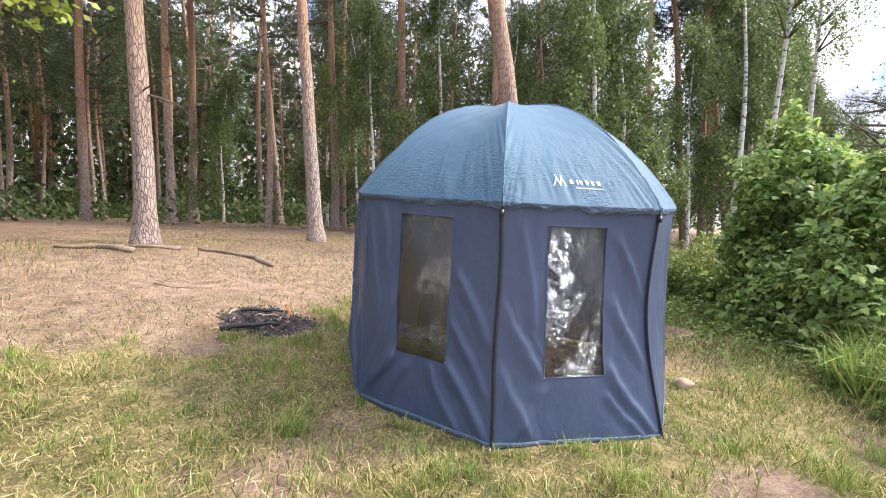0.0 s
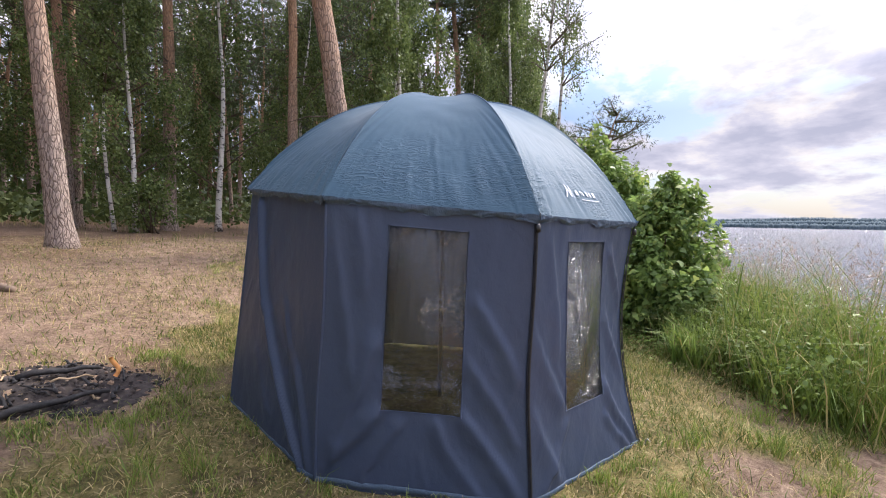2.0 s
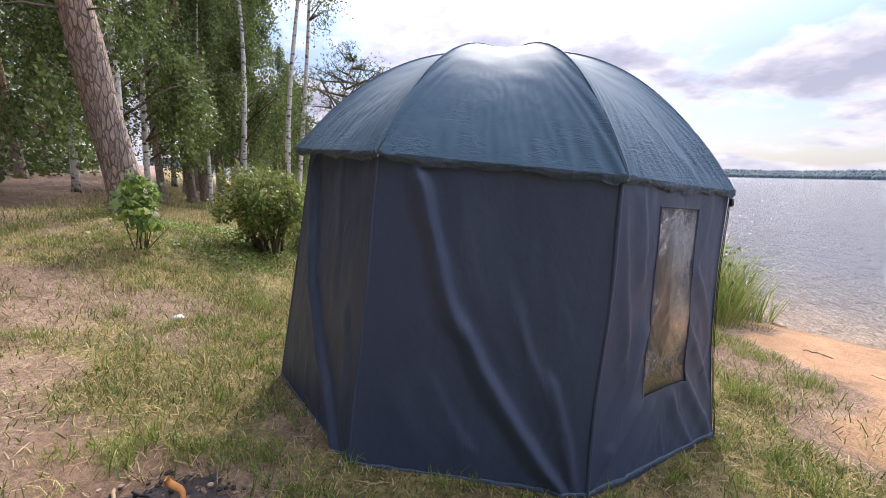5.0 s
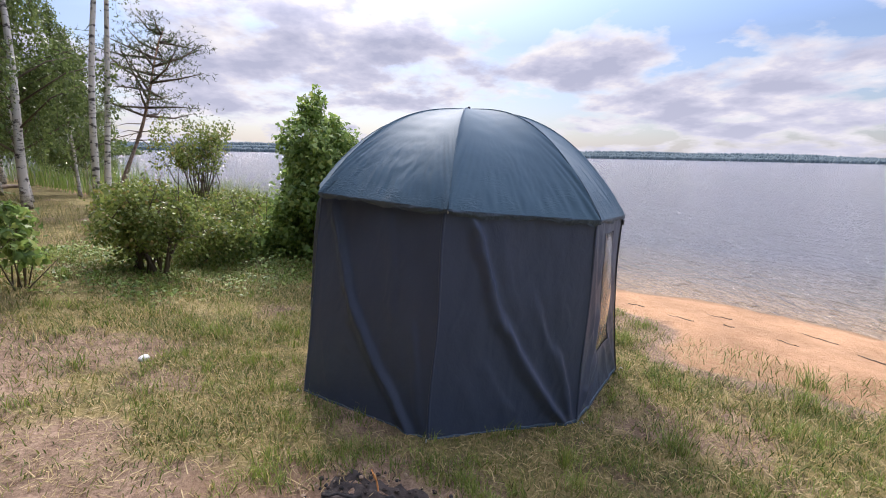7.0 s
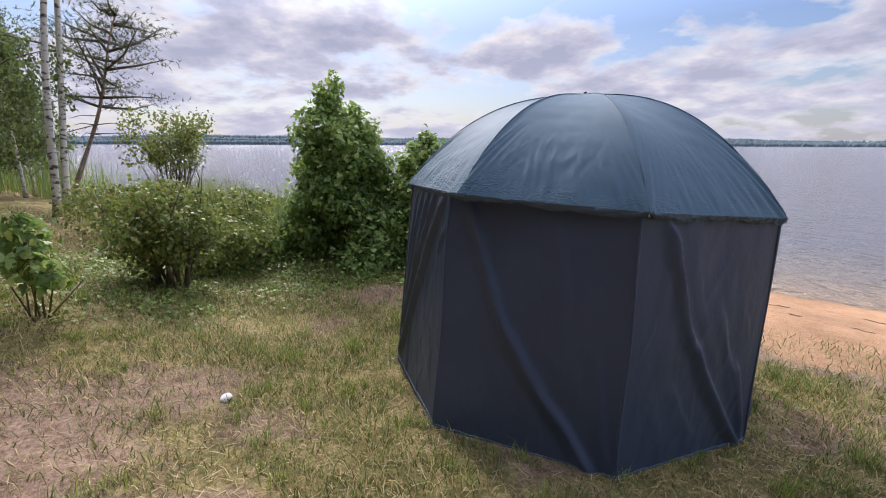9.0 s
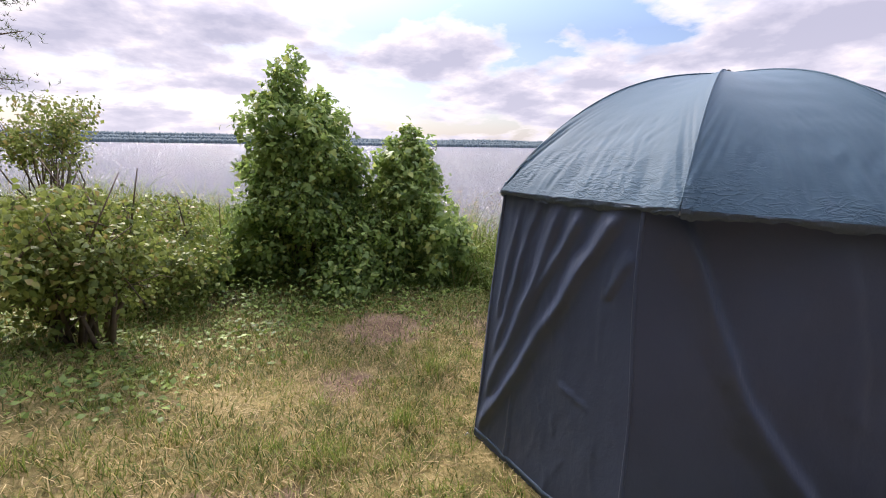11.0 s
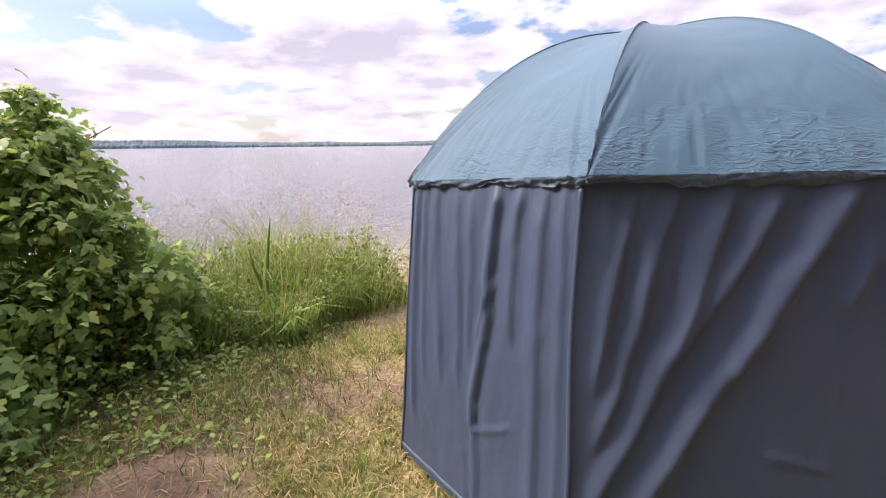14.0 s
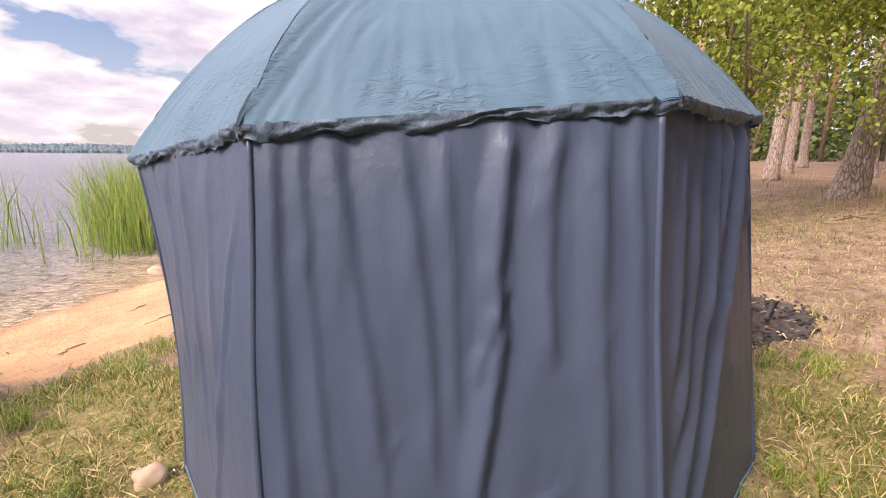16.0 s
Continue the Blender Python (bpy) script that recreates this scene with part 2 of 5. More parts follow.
def clear_film():
    m, n, p, put = material("clear_crinkled_film")
    co = n("TexCoord").outputs["Object"]
    bend = n("VectorMath", {0: co, 1: n("TexNoise", {"Vector": co, "Scale": 9.0, "Detail": 3.0}).outputs["Color"]}, operation="ADD").outputs[0]
    crush = n("TexVoronoi", {"Vector": n("Mapping", {"Vector": bend, "Scale": (1, 1, 0.55)}).outputs[0], "Scale": 13.0}, feature="DISTANCE_TO_EDGE").outputs[0]
    fine = n("TexVoronoi", {"Vector": n("Mapping", {"Vector": bend, "Scale": (1, 1, 1.8)}).outputs[0], "Scale": 30.0}, feature="DISTANCE_TO_EDGE").outputs[0]
    patchy = ramp(n, noise_tex(n, 4.5, 3, 0.6, co), [(0.46, g3(0.06)), (0.62, g3(1))])
    crush, fine = ramp(n, crush, [(0.0, g3(1)), (0.10, g3(0.1)), (0.5, g3(0))]), ramp(n, fine, [(0.0, g3(1)), (0.14, g3(0.1)), (0.5, g3(0))])
    h = n("Math", {0: crush, 1: n("Math", {0: fine, 1: 0.45}, operation="MULTIPLY").outputs[0]}, operation="ADD").outputs[0]
    h = n("Math", {0: h, 1: patchy}, operation="MULTIPLY").outputs[0]
    nrm = bump(n, h, 1.0, 0.012)
    clear = n("BsdfTransparent", {0: (0.50, 0.56, 0.60, 1)})
    gloss = n("BsdfGlossy", {"Color": (1, 1, 1, 1), "Roughness": 0.025, "Normal": nrm})
    fres = n("Fresnel", {"IOR": 1.55, "Normal": nrm}).outputs[0]
    f = n("Math", {0: fres, 1: 2.0}, operation="MULTIPLY", use_clamp=True).outputs[0]
    mx = n("MixShader", {0: f, 1: clear.outputs[0], 2: gloss.outputs[0]})
    m.node_tree.links.new(mx.outputs[0], m.node_tree.nodes["Material Output"].inputs[0])
    return m


M_FILM = clear_film()


def ground_material():
    m, n, p, put = material("lakeside_ground")
    at = n("Attribute", attribute_name="zones")
    z = n("SeparateColor", {0: at.outputs["Color"]})
    grass, sand, litter = z.outputs[0], z.outputs[1], z.outputs[2]
    co = n("NewGeometry").outputs["Position"]
    fine = noise_tex(n, 38, 6, 0.7, co)
    mid = noise_tex(n, 5.5, 6, 0.65, co)
    broad = noise_tex(n, 0.9, 4, 0.6, co)
    both = mix(n, 0.5, fine, mid)
    soil = ramp(n, both, [(0.32, (0.075, 0.046, 0.03)), (0.45, (0.205, 0.136, 0.090)), (0.57, (0.345, 0.240, 0.165)), (0.72, (0.50, 0.375, 0.27))])
    turf = ramp(n, both, [(0.32, (0.045, 0.045, 0.016)), (0.47, (0.16, 0.135, 0.05)), (0.57, (0.30, 0.235, 0.10)), (0.70, (0.50, 0.39, 0.20))])
    beach = ramp(n, both, [(0.28, (0.26, 0.14, 0.07)), (0.45, (0.42, 0.245, 0.13)), (0.58, (0.49, 0.295, 0.165)), (0.74, (0.58, 0.38, 0.225))])
    needle = ramp(n, both, [(0.28, (0.10, 0.065, 0.04)), (0.52, (0.23, 0.15, 0.095)), (0.72, (0.36, 0.25, 0.16))])
    edge = n("Math", {0: mid, 1: -0.5}, operation="ADD").outputs[0]

    def soft(mask, k=0.9):
        a = n("Math", {0: edge, 1: k}, operation="MULTIPLY").outputs[0]
        b = n("Math", {0: mask, 1: a}, operation="ADD").outputs[0]
        return ramp(n, b, [(0.36, g3(0)), (0.62, g3(1))])
    col = mix(n, soft(litter), soil, needle)
    col = mix(n, soft(grass), col, turf)
    col = mix(n, soft(sand, 0.5), col, beach)
    wet = n("MapRange", {0: n("SeparateXYZ", {0: co}).outputs[2], 1: -0.285, 2: -0.325, 3: 1.0, 4: 0.62}).outputs[0]
    dot = ramp(n, broad, [(0.35, g3(0.78)), (0.65, g3(1.1))])
    col = mix(n, 1.0, col, dot, "MULTIPLY")
    col = mix(n, 1.0, col, wet, "MULTIPLY")
    put("Base Color", col)
    put("Roughness", 0.95)
    put("Specular IOR Level", 0.2)
    put("Normal", bump(n, both, 1.0, 0.06))
    return m


M_GROUND = ground_material()


def water_material():
    m, n, p, put = material("lake_water")
    co = n("NewGeometry").outputs["Position"]
    turn = n("Mapping", {"Vector": co, "Rotation": (0, 0, radians(-40.5)), "Scale": (0.9, 1.7, 1)}).outputs[0]
    w1 = noise_tex(n, 1.9, 3, 0.55, turn, 0.5)
    w2 = noise_tex(n, 6.5, 3, 0.6, turn, 0.4)
    w0 = noise_tex(n, 0.33, 2, 0.5, turn, 0.3)
    h = n("Math", {0: w1, 1: n("Math", {0: w2, 1: 0.4}, operation="MULTIPLY").outputs[0]}, operation="ADD").outputs[0]
    h = n("Math", {0: h, 1: n("Math", {0: w0, 1: 1.4}, operation="MULTIPLY").outputs[0]}, operation="ADD").outputs[0]
    dot = n("VectorMath", {0: co, 1: (0.76, -0.65, 0)}, operation="DOT_PRODUCT").outputs["Value"]
    away = n("MapRange", {0: dot, 1: 4.3, 2: 9.0}).outputs[0]
    put("Base Color", ramp(n, away, [(0.0, (0.34, 0.24, 0.15)), (0.35, (0.20, 0.17, 0.14)), (1.0, (0.13, 0.13, 0.145))]))
    put("Roughness", 0.1)
    put("IOR", 1.33)
    put("Specular IOR Level", 0.5)
    put("Normal", bump(n, h, 1.0, 0.42))
    return m


M_WATER = water_material()

# ---------- building helpers ----------


def link_mesh(name, me, mat, parent=None, label=""):
    if mat:
        me.materials.append(mat)
    ob = new(name, me)
    if parent:
        ob.parent = parent
    if label:
        ob["label"] = label
    return ob


def part(name, bm, mat, parent, label="", smooth=True):
    me = bpy.data.meshes.new(name)
    bm.to_mesh(me)
    bm.free()
    if smooth:
        me.shade_smooth()
    return link_mesh(name, me, mat, parent, label)


def arrays_mesh(name, verts, faces, smooth=False):
    """A mesh from numpy vertices (n, 3) and faces (m, 3 or 4)."""
    me = bpy.data.meshes.new(name)
    faces = np.asarray(faces)
    k = faces.shape[1]
    me.vertices.add(len(verts))
    me.vertices.foreach_set("co", np.ascontiguousarray(verts, np.float32).ravel())
    me.loops.add(faces.size)
    me.loops.foreach_set("vertex_index", faces.astype(np.int32).ravel())
    me.polygons.add(len(faces))
    me.polygons.foreach_set("loop_start", np.arange(0, faces.size, k, dtype=np.int32))
    me.polygons.foreach_set("loop_total", np.full(len(faces), k, np.int32))
    me.update(calc_edges=True)
    if smooth:
        me.shade_smooth()
    return me


def scatter_mesh(name, shape, tris, pos, along, normal, size):
    """Copies of a small shape (k, 3: side, along, normal) at pos, joined into one mesh."""
    along = along / (np.linalg.norm(along, axis=1, keepdims=True) + 1e-9)
    side = np.cross(along, normal)
    side /= np.linalg.norm(side, axis=1, keepdims=True) + 1e-9
    nor = np.cross(side, along)
    s = np.asarray(shape, float)
    size = np.broadcast_to(np.asarray(size, float).reshape(-1, 1, 1), (len(pos), 1, 1))
    v = pos[:, None] + size * (s[None, :, 0, None] * side[:, None] + s[None, :, 1, None] * along[:, None] + s[None, :, 2, None] * nor[:, None])
    t = np.asarray(tris)
    f = (np.arange(len(pos)) * len(s))[:, None, None] + t[None]
    return arrays_mesh(name, v.reshape(-1, 3), f.reshape(-1, t.shape[1]))


LEAF = ([(0, 0, 0), (-0.36, 0.45, 0.06), (0.36, 0.45, 0.06), (0, 1, -0.08)], [(0, 2, 1), (1, 2, 3)])
LOBED = ([(0, 0.06, 0.05), (0.30, -0.06, 0.0), (0.56, 0.24, -0.08), (0.25, 0.42, 0.03), (0.31, 0.62, 0.0), (0, 1.08, -0.12),
          (-0.31, 0.62, 0.0), (-0.25, 0.42, 0.03), (-0.56, 0.24, -0.08), (-0.30, -0.06, 0.0)],
         [(0, 1, 3), (1, 2, 3), (0, 3, 4), (0, 4, 5), (0, 5, 6), (0, 6, 7), (7, 8, 9), (0, 7, 9)])
STRAW = ([(-0.4, 0, 0), (0.4, 0, 0), (0.5, 9, 0.5), (0, 17, 0.2)], [(0, 1, 2), (0, 2, 3)])
NEEDLE = ([(-0.5, 0, 0), (0.5, 0, 0), (0, 7, 0.4)], [(0, 1, 2)])


def blades(name, xy, z, height, width, lean, rng, bend=0.5):
    """Grass blades of two segments each."""
    k = len(xy)
    a = rng.uniform(0, 2 * np.pi, k)
    d = np.stack([np.cos(a), np.sin(a)], 1)
    b = rng.uniform(0, 2 * np.pi, k)
    w = np.stack([np.cos(b), np.sin(b)], 1) * (width * 0.5)[:, None]
    base = np.column_stack([xy, z])
    up = np.zeros((k, 3))
    up[:, 2] = height
    out = np.column_stack([d * (lean * height)[:, None], np.zeros(k)])
    m = base + up * 0.58 + out * 0.35
    tip = base + up * (1 - bend * lean[:, None] * 0.6) + out
    w3 = np.column_stack([w, np.zeros(k)])
    v = np.stack([base - w3, base + w3, m - w3 * 0.75, m + w3 * 0.75, tip], 1)
    f = (np.arange(k) * 5)[:, None, None] + np.array([(0, 1, 3), (0, 3, 2), (2, 3, 4)])[None]
    return arrays_mesh(name, v.reshape(-1, 3), f.reshape(-1, 3))


def tube(bm, pts, radii, sides=8, rough=0.0, seed=0, cap=True):
    """A tapered tube through the points."""
    rings = []
    for i, (c, r) in enumerate(zip(pts, radii)):
        c = Vector(c)
        a = Vector(pts[max(i - 1, 0)])
        b = Vector(pts[min(i + 1, len(pts) - 1)])
        ax = (b - a).normalized()
        ref = Vector((1, 0, 0)) if abs(ax.x) < 0.8 else Vector((0, 1, 0))
        s = ax.cross(ref).normalized()
        t = ax.cross(s)
        ring = []
        for j in range(sides):
            q = 2 * math.pi * j / sides
            dirv = s * math.cos(q) + t * math.sin(q)
            k = 1 + rough * noise.noise(Vector((c + dirv * r * 2)) * 2.3 + Vector((seed, 0, 0)))
            ring.append(bm.verts.new(c + dirv * r * k))
        rings.append(ring)
    for p, q in zip(rings, rings[1:]):
        for j in range(sides):
            bm.faces.new((p[j], p[(j + 1) % sides], q[(j + 1) % sides], q[j]))
    if cap:
        bm.faces.new(list(reversed(rings[0])))
        bm.faces.new(rings[-1])


def shore(x, y):
    """Metres past the water's edge, towards the lake."""
    return 0.76 * x - 0.65 * y - 4.136


PROFILE_S = [-60, -40, -20, -10.4, -8.5, -7, -6, -5.4, -4.5, -3, -2, -1.2, -0.5, 0, 2, 10, 40]
PROFILE_Z = [1.5, 1.4, 1.1, 0.78, 0.53, 0.36, 0.18, 0.09, 0.0, -0.03, -0.07, -0.16, -0.25, -0.32, -0.5, -1.5, -3]


def land(x, y):
    x, y = np.asarray(x, float), np.asarray(y, float)
    s = shore(x, y) + 0.22 * np.sin(0.9 * (0.65 * x + 0.76 * y)) * np.exp(-((0.65 * x + 0.76 * y) / 30) ** 2)
    z = np.interp(s, PROFILE_S, PROFILE_Z)
    rise = 0.16 * np.exp(-((x - 0.9) ** 2 + (y - 4.4) ** 2) / 2.2) + 0.34 * np.exp(-((x - 1.4) ** 2 + (y - 6.2) ** 2) / 4.5)
    lumps = 0.012 * np.sin(3.1 * x + 1.3 * y) * np.sin(2.3 * y - 1.1 * x) + 0.008 * np.sin(7.7 * x - 3.3 * y) * np.sin(6.1 * y + 2.7 * x)
    return z + rise + lumps


def fbm(x, y, scale, seed=0.0):
    """Cheap smooth pattern from -1 to 1 for zones."""
    x, y = np.asarray(x, float) * scale + seed, np.asarray(y, float) * scale - seed
    return (np.sin(x + 1.7 * np.sin(0.7 * y)) * np.cos(0.9 * y + 1.3 * np.sin(0.8 * x)) + 0.5 * np.sin(2.3 * x - 1.1 * y + 2) * np.cos(2.1 * y + 0.9 * x)
            + 0.25 * np.sin(5.1 * x + 2.2 * y) * np.cos(4.7 * y - 1.9 * x)) / 1.6


def grass_line(x, y):
    """The shore distance at which turf gives way to sand."""
    return np.interp(x, [-1.8, -1.0, -0.3, 0.4, 1.2, 2.0, 2.6], [-2.4, -3.1, -3.1, -2.3, -1.7, -1.35, -0.45]) + 0.18 * fbm(x, y, 2.2, 3)


def turf_amount(x, y):
    s = shore(x, y)
    a = np.clip((s + 7.3 + 1.1 * np.clip((np.asarray(y) - 1.2) / 1.5, 0, 1) * np.clip((np.asarray(x) + 3) / 2, 0, 1) + 0.8 * fbm(x, y, 0.9)) / 1.5, 0, 1)
    a = a * np.clip((grass_line(x, y) - s) / 0.25, 0, 1)
    side = np.clip((np.asarray(x) - 1.0) / 2.0, 0, 1) * np.clip((s + 9) / 2.0, 0, 1)
    a = np.maximum(a, 0.9 * side * np.clip((grass_line(x, y) - s) / 0.25, 0, 1))
    bare = np.zeros_like(a)
    for cx, cy, r, k in ((2.15, 1.5, 0.42, 1.0), (0.9, -1.75, 0.3, 0.9), (-0.3, 2.9, 0.5, 0.5), (1.1, 1.9, 0.35, 0.6), (1.5, 0.2, 0.35, 0.7), (-1.6, -1.6, 0.4, 0.4),
                         (-1.2, 3.4, 0.9, 0.7), (2.2, -1.2, 0.25, 0.6), (-1.5, 2.3, 0.35, 0.9), (-2.6, 2.6, 0.8, 0.9), (-0.7, 2.2, 0.25, 0.7), (-2.0, 1.6, 0.3, 0.7), (-3.2, 1.6, 0.6, 0.8)):
        bare = np.maximum(bare, k * np.exp(-(((x - cx) ** 2 + (y - cy) ** 2) / r ** 2) ** 1.5))
    a = a * (1 - bare)
    return np.clip(a * (0.78 + 0.5 * fbm(x, y, 1.7, 5) + 0.35 * fbm(x, y, 4.3, 2)), 0, 1)


# ---------- ground, lake, far shore ----------


def build_ground():
    k = 400
    u = np.linspace(-1, 1, k)
    g = np.sinh(u * 7.2) / np.sinh(7.2) * 2600
    x, y = np.meshgrid(g, g + 0.8, indexing="ij")
    z = land(x, y)
    v = np.stack([x, y, z], -1).reshape(-1, 3)
    i = np.arange(k * k).reshape(k, k)
    f = np.stack([i[:-1, :-1], i[1:, :-1], i[1:, 1:], i[:-1, 1:]], -1).reshape(-1, 4)
    me = arrays_mesh("ground", v, f, True)
    s = shore(x, y)
    turf = turf_amount(x, y)
    sand = np.clip((s - grass_line(x, y)) / 0.3 + 0.3, 0, 1)
    litter = np.clip((-s - 9.2 + 0.9 * fbm(x, y, 0.6, 9)) / 2.0, 0, 1) * (1 - np.clip((x - 4) / 4, 0, 1))
    for cx, cy, r in ((2.15, 1.5, 0.34), (1.55, 0.25, 0.2), (1.1, 1.9, 0.2), (-2.5, 0.3, 0.35), (-1.8, 1.2, 0.4)):
        litter = np.maximum(litter, 0.95 * np.exp(-(((x - cx) ** 2 + (y - cy) ** 2) / r ** 2)))
    tuft = np.clip(0.55 * fbm(x, y, 1.1, 2) - 0.05, 0, 1) * np.clip((s + 12) / 4, 0, 1)
    zones = np.stack([np.maximum(turf, tuft), sand, litter, np.ones_like(s)], -1).reshape(-1, 4)
    at = me.attributes.new("zones", "FLOAT_COLOR", "POINT")
    at.data.foreach_set("color", zones.astype(np.float32).ravel())
    tagged(link_mesh("ground", me, M_GROUND), "sandy lakeside ground with dry turf, beach and pine litter", "ground", kind="structure")


build_ground()


def build_water():
    k = 60
    u = np.linspace(-1, 1, k)
    g = np.sinh(u * 6) / np.sinh(6) * 2500
    x, y = np.meshgrid(g, g, indexing="ij")
    v = np.stack([x, y, np.full_like(x, -0.32)], -1).reshape(-1, 3)
    i = np.arange(k * k).reshape(k, k)
    f = np.stack([i[:-1, :-1], i[1:, :-1], i[1:, 1:], i[:-1, 1:]], -1).reshape(-1, 4)
    tagged(link_mesh("water", arrays_mesh("water", v, f, True), M_WATER), "grey-blue rippled lake water, shallow by the beach", "lake", kind="structure")


build_water()


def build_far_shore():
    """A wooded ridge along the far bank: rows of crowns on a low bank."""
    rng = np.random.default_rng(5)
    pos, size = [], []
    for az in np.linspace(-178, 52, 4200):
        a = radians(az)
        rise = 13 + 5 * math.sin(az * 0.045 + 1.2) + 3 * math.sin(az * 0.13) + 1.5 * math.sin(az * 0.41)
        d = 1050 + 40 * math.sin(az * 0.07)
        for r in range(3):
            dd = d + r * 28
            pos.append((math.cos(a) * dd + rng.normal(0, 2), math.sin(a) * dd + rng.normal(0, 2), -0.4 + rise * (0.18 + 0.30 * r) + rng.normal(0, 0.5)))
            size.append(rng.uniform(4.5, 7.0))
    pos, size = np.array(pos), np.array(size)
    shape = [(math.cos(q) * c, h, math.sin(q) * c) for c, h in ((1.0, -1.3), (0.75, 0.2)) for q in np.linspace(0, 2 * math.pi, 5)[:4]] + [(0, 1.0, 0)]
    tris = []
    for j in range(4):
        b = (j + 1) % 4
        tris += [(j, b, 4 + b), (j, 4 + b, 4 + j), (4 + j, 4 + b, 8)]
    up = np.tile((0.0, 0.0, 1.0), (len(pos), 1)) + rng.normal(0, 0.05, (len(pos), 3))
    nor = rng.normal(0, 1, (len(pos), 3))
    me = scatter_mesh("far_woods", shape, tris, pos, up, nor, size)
    tagged(link_mesh("far_woods", me, M_FAR_HAZED), "wooded far bank across the lake, haze put into its leaf colour", "woods", kind="stuff")


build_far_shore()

# ---------- the tent ----------
AZ = [radians(257.45 - 45 * (k - 1)) for k in range(8)]
EAVE = [Vector((1.30 * math.cos(a), 1.30 * math.sin(a), 1.424 - 0.045 * math.cos(a) + 0.099 * math.sin(a))) for a in AZ]
FOOT = [Vector(p) for p in ((0.72, -1.17, -0.06), (-0.33, -1.31, -0.03), (-1.13, -0.64, 0.0), (-1.38, 0.39, 0.07), (-0.75, 1.25, 0.06), (0.28, 1.38, 0.03),
                            (1.16, 0.76, -0.01), (1.22, -0.30, -0.03))]
APEX = Vector((0, 0, 2.165))
RIB_R = [0, 0.15, 0.30, 0.45, 0.56, 0.67, 0.78, 0.88, 0.94, 1.0]
RIB_Z = [1.0, 0.984, 0.942, 0.865, 0.775, 0.645, 0.470, 0.280, 0.16, 0.0]


def rib(k, b):
    """A point on rib k; b runs from the eave (0) to the top (1)."""
    r = 1 - b
    h = float(np.interp(r, np.linspace(0, 1, 60), RIB_SMOOTH))
    e = EAVE[k % 8]
    return Vector((e.x * r, e.y * r, e.z + (APEX.z - e.z) * h))


_r = np.linspace(0, 1, 60)
_co = np.polyfit(RIB_R, RIB_Z, 5)
RIB_SMOOTH = np.polyval(_co, _r)
RIB_SMOOTH = (RIB_SMOOTH - RIB_SMOOTH[-1]) / (RIB_SMOOTH[0] - RIB_SMOOTH[-1])


def canopy_point(k, a, b, lift=0.0):
    """a from rib k+1 (left, seen from outside) to rib k; b from eave to top."""
    left, right = rib(k + 1, b), rib(k, b)
    p = left.lerp(right, a)
    mid = (AZ[k] + AZ[(k + 1) % 8]) / 2 if k < 7 else AZ[7] - radians(22.5)
    out = Vector((math.cos(mid), math.sin(mid), 0.75)).normalized()
    belly = math.sin(math.pi * a)
    d = -0.034 * belly * math.sin(math.pi * min(1, b * 1.1))
    near = (1 - b) ** 12 * min(1.0, b / 0.05)
    w = noise.noise(Vector((a * 15 + k * 7.3, b * 2.2, k * 3.1)))
    w2 = noise.noise(Vector((a * 36 + b * 9 + k, b * 7, k * 1.7)))
    wave = a * 13 + 1.4 * noise.noise(Vector((a * 4, b * 6, k * 2.9)))
    w3 = 0.42 - abs(noise.noise(Vector((wave, b * 24 + 2.2 * math.sin(wave), 4.4 + k))))
    w4 = 0.42 - abs(noise.noise(Vector((a * 24 + b * 13, b * 46 - a * 11, 2.2 + k))))
    low = max(0.0, 1 - abs(b - 0.14) * 4.2)
    d += belly ** 0.5 * (near * (0.014 * w + 0.013 * w2) + (0.006 * w3 + 0.005 * w4) * low)
    d += 0.004 * belly * noise.noise(Vector((a * 5, b * 14, k * 5.1)))
    for side in (a, 1 - a):
        d += 0.003 * math.exp(-(side / 0.03) ** 2)
        pull = math.exp(-(side / 0.14) ** 2) * max(0, 1 - b * 2.2)
        d += 0.030 * pull * (0.35 - abs(noise.noise(Vector((side * 34 - b * 16, b * 2 + k, 1.1 * k)))))
    return p + out * (d + lift)


def grid_mesh(fn, us, vs, skip=None):
    bm = bmesh.new()
    rows = [[bm.verts.new(fn(u, v)) for u in us] for v in vs]
    for j in range(len(vs) - 1):
        for i in range(len(us) - 1):
            if skip and skip((us[i] + us[i + 1]) / 2, (vs[j] + vs[j + 1]) / 2):
                continue
            bm.faces.new((rows[j][i], rows[j][i + 1], rows[j + 1][i + 1], rows[j + 1][i]))
    loose = [v for v in bm.verts if not v.link_faces]
    for v in loose:
        bm.verts.remove(v)
    return bm


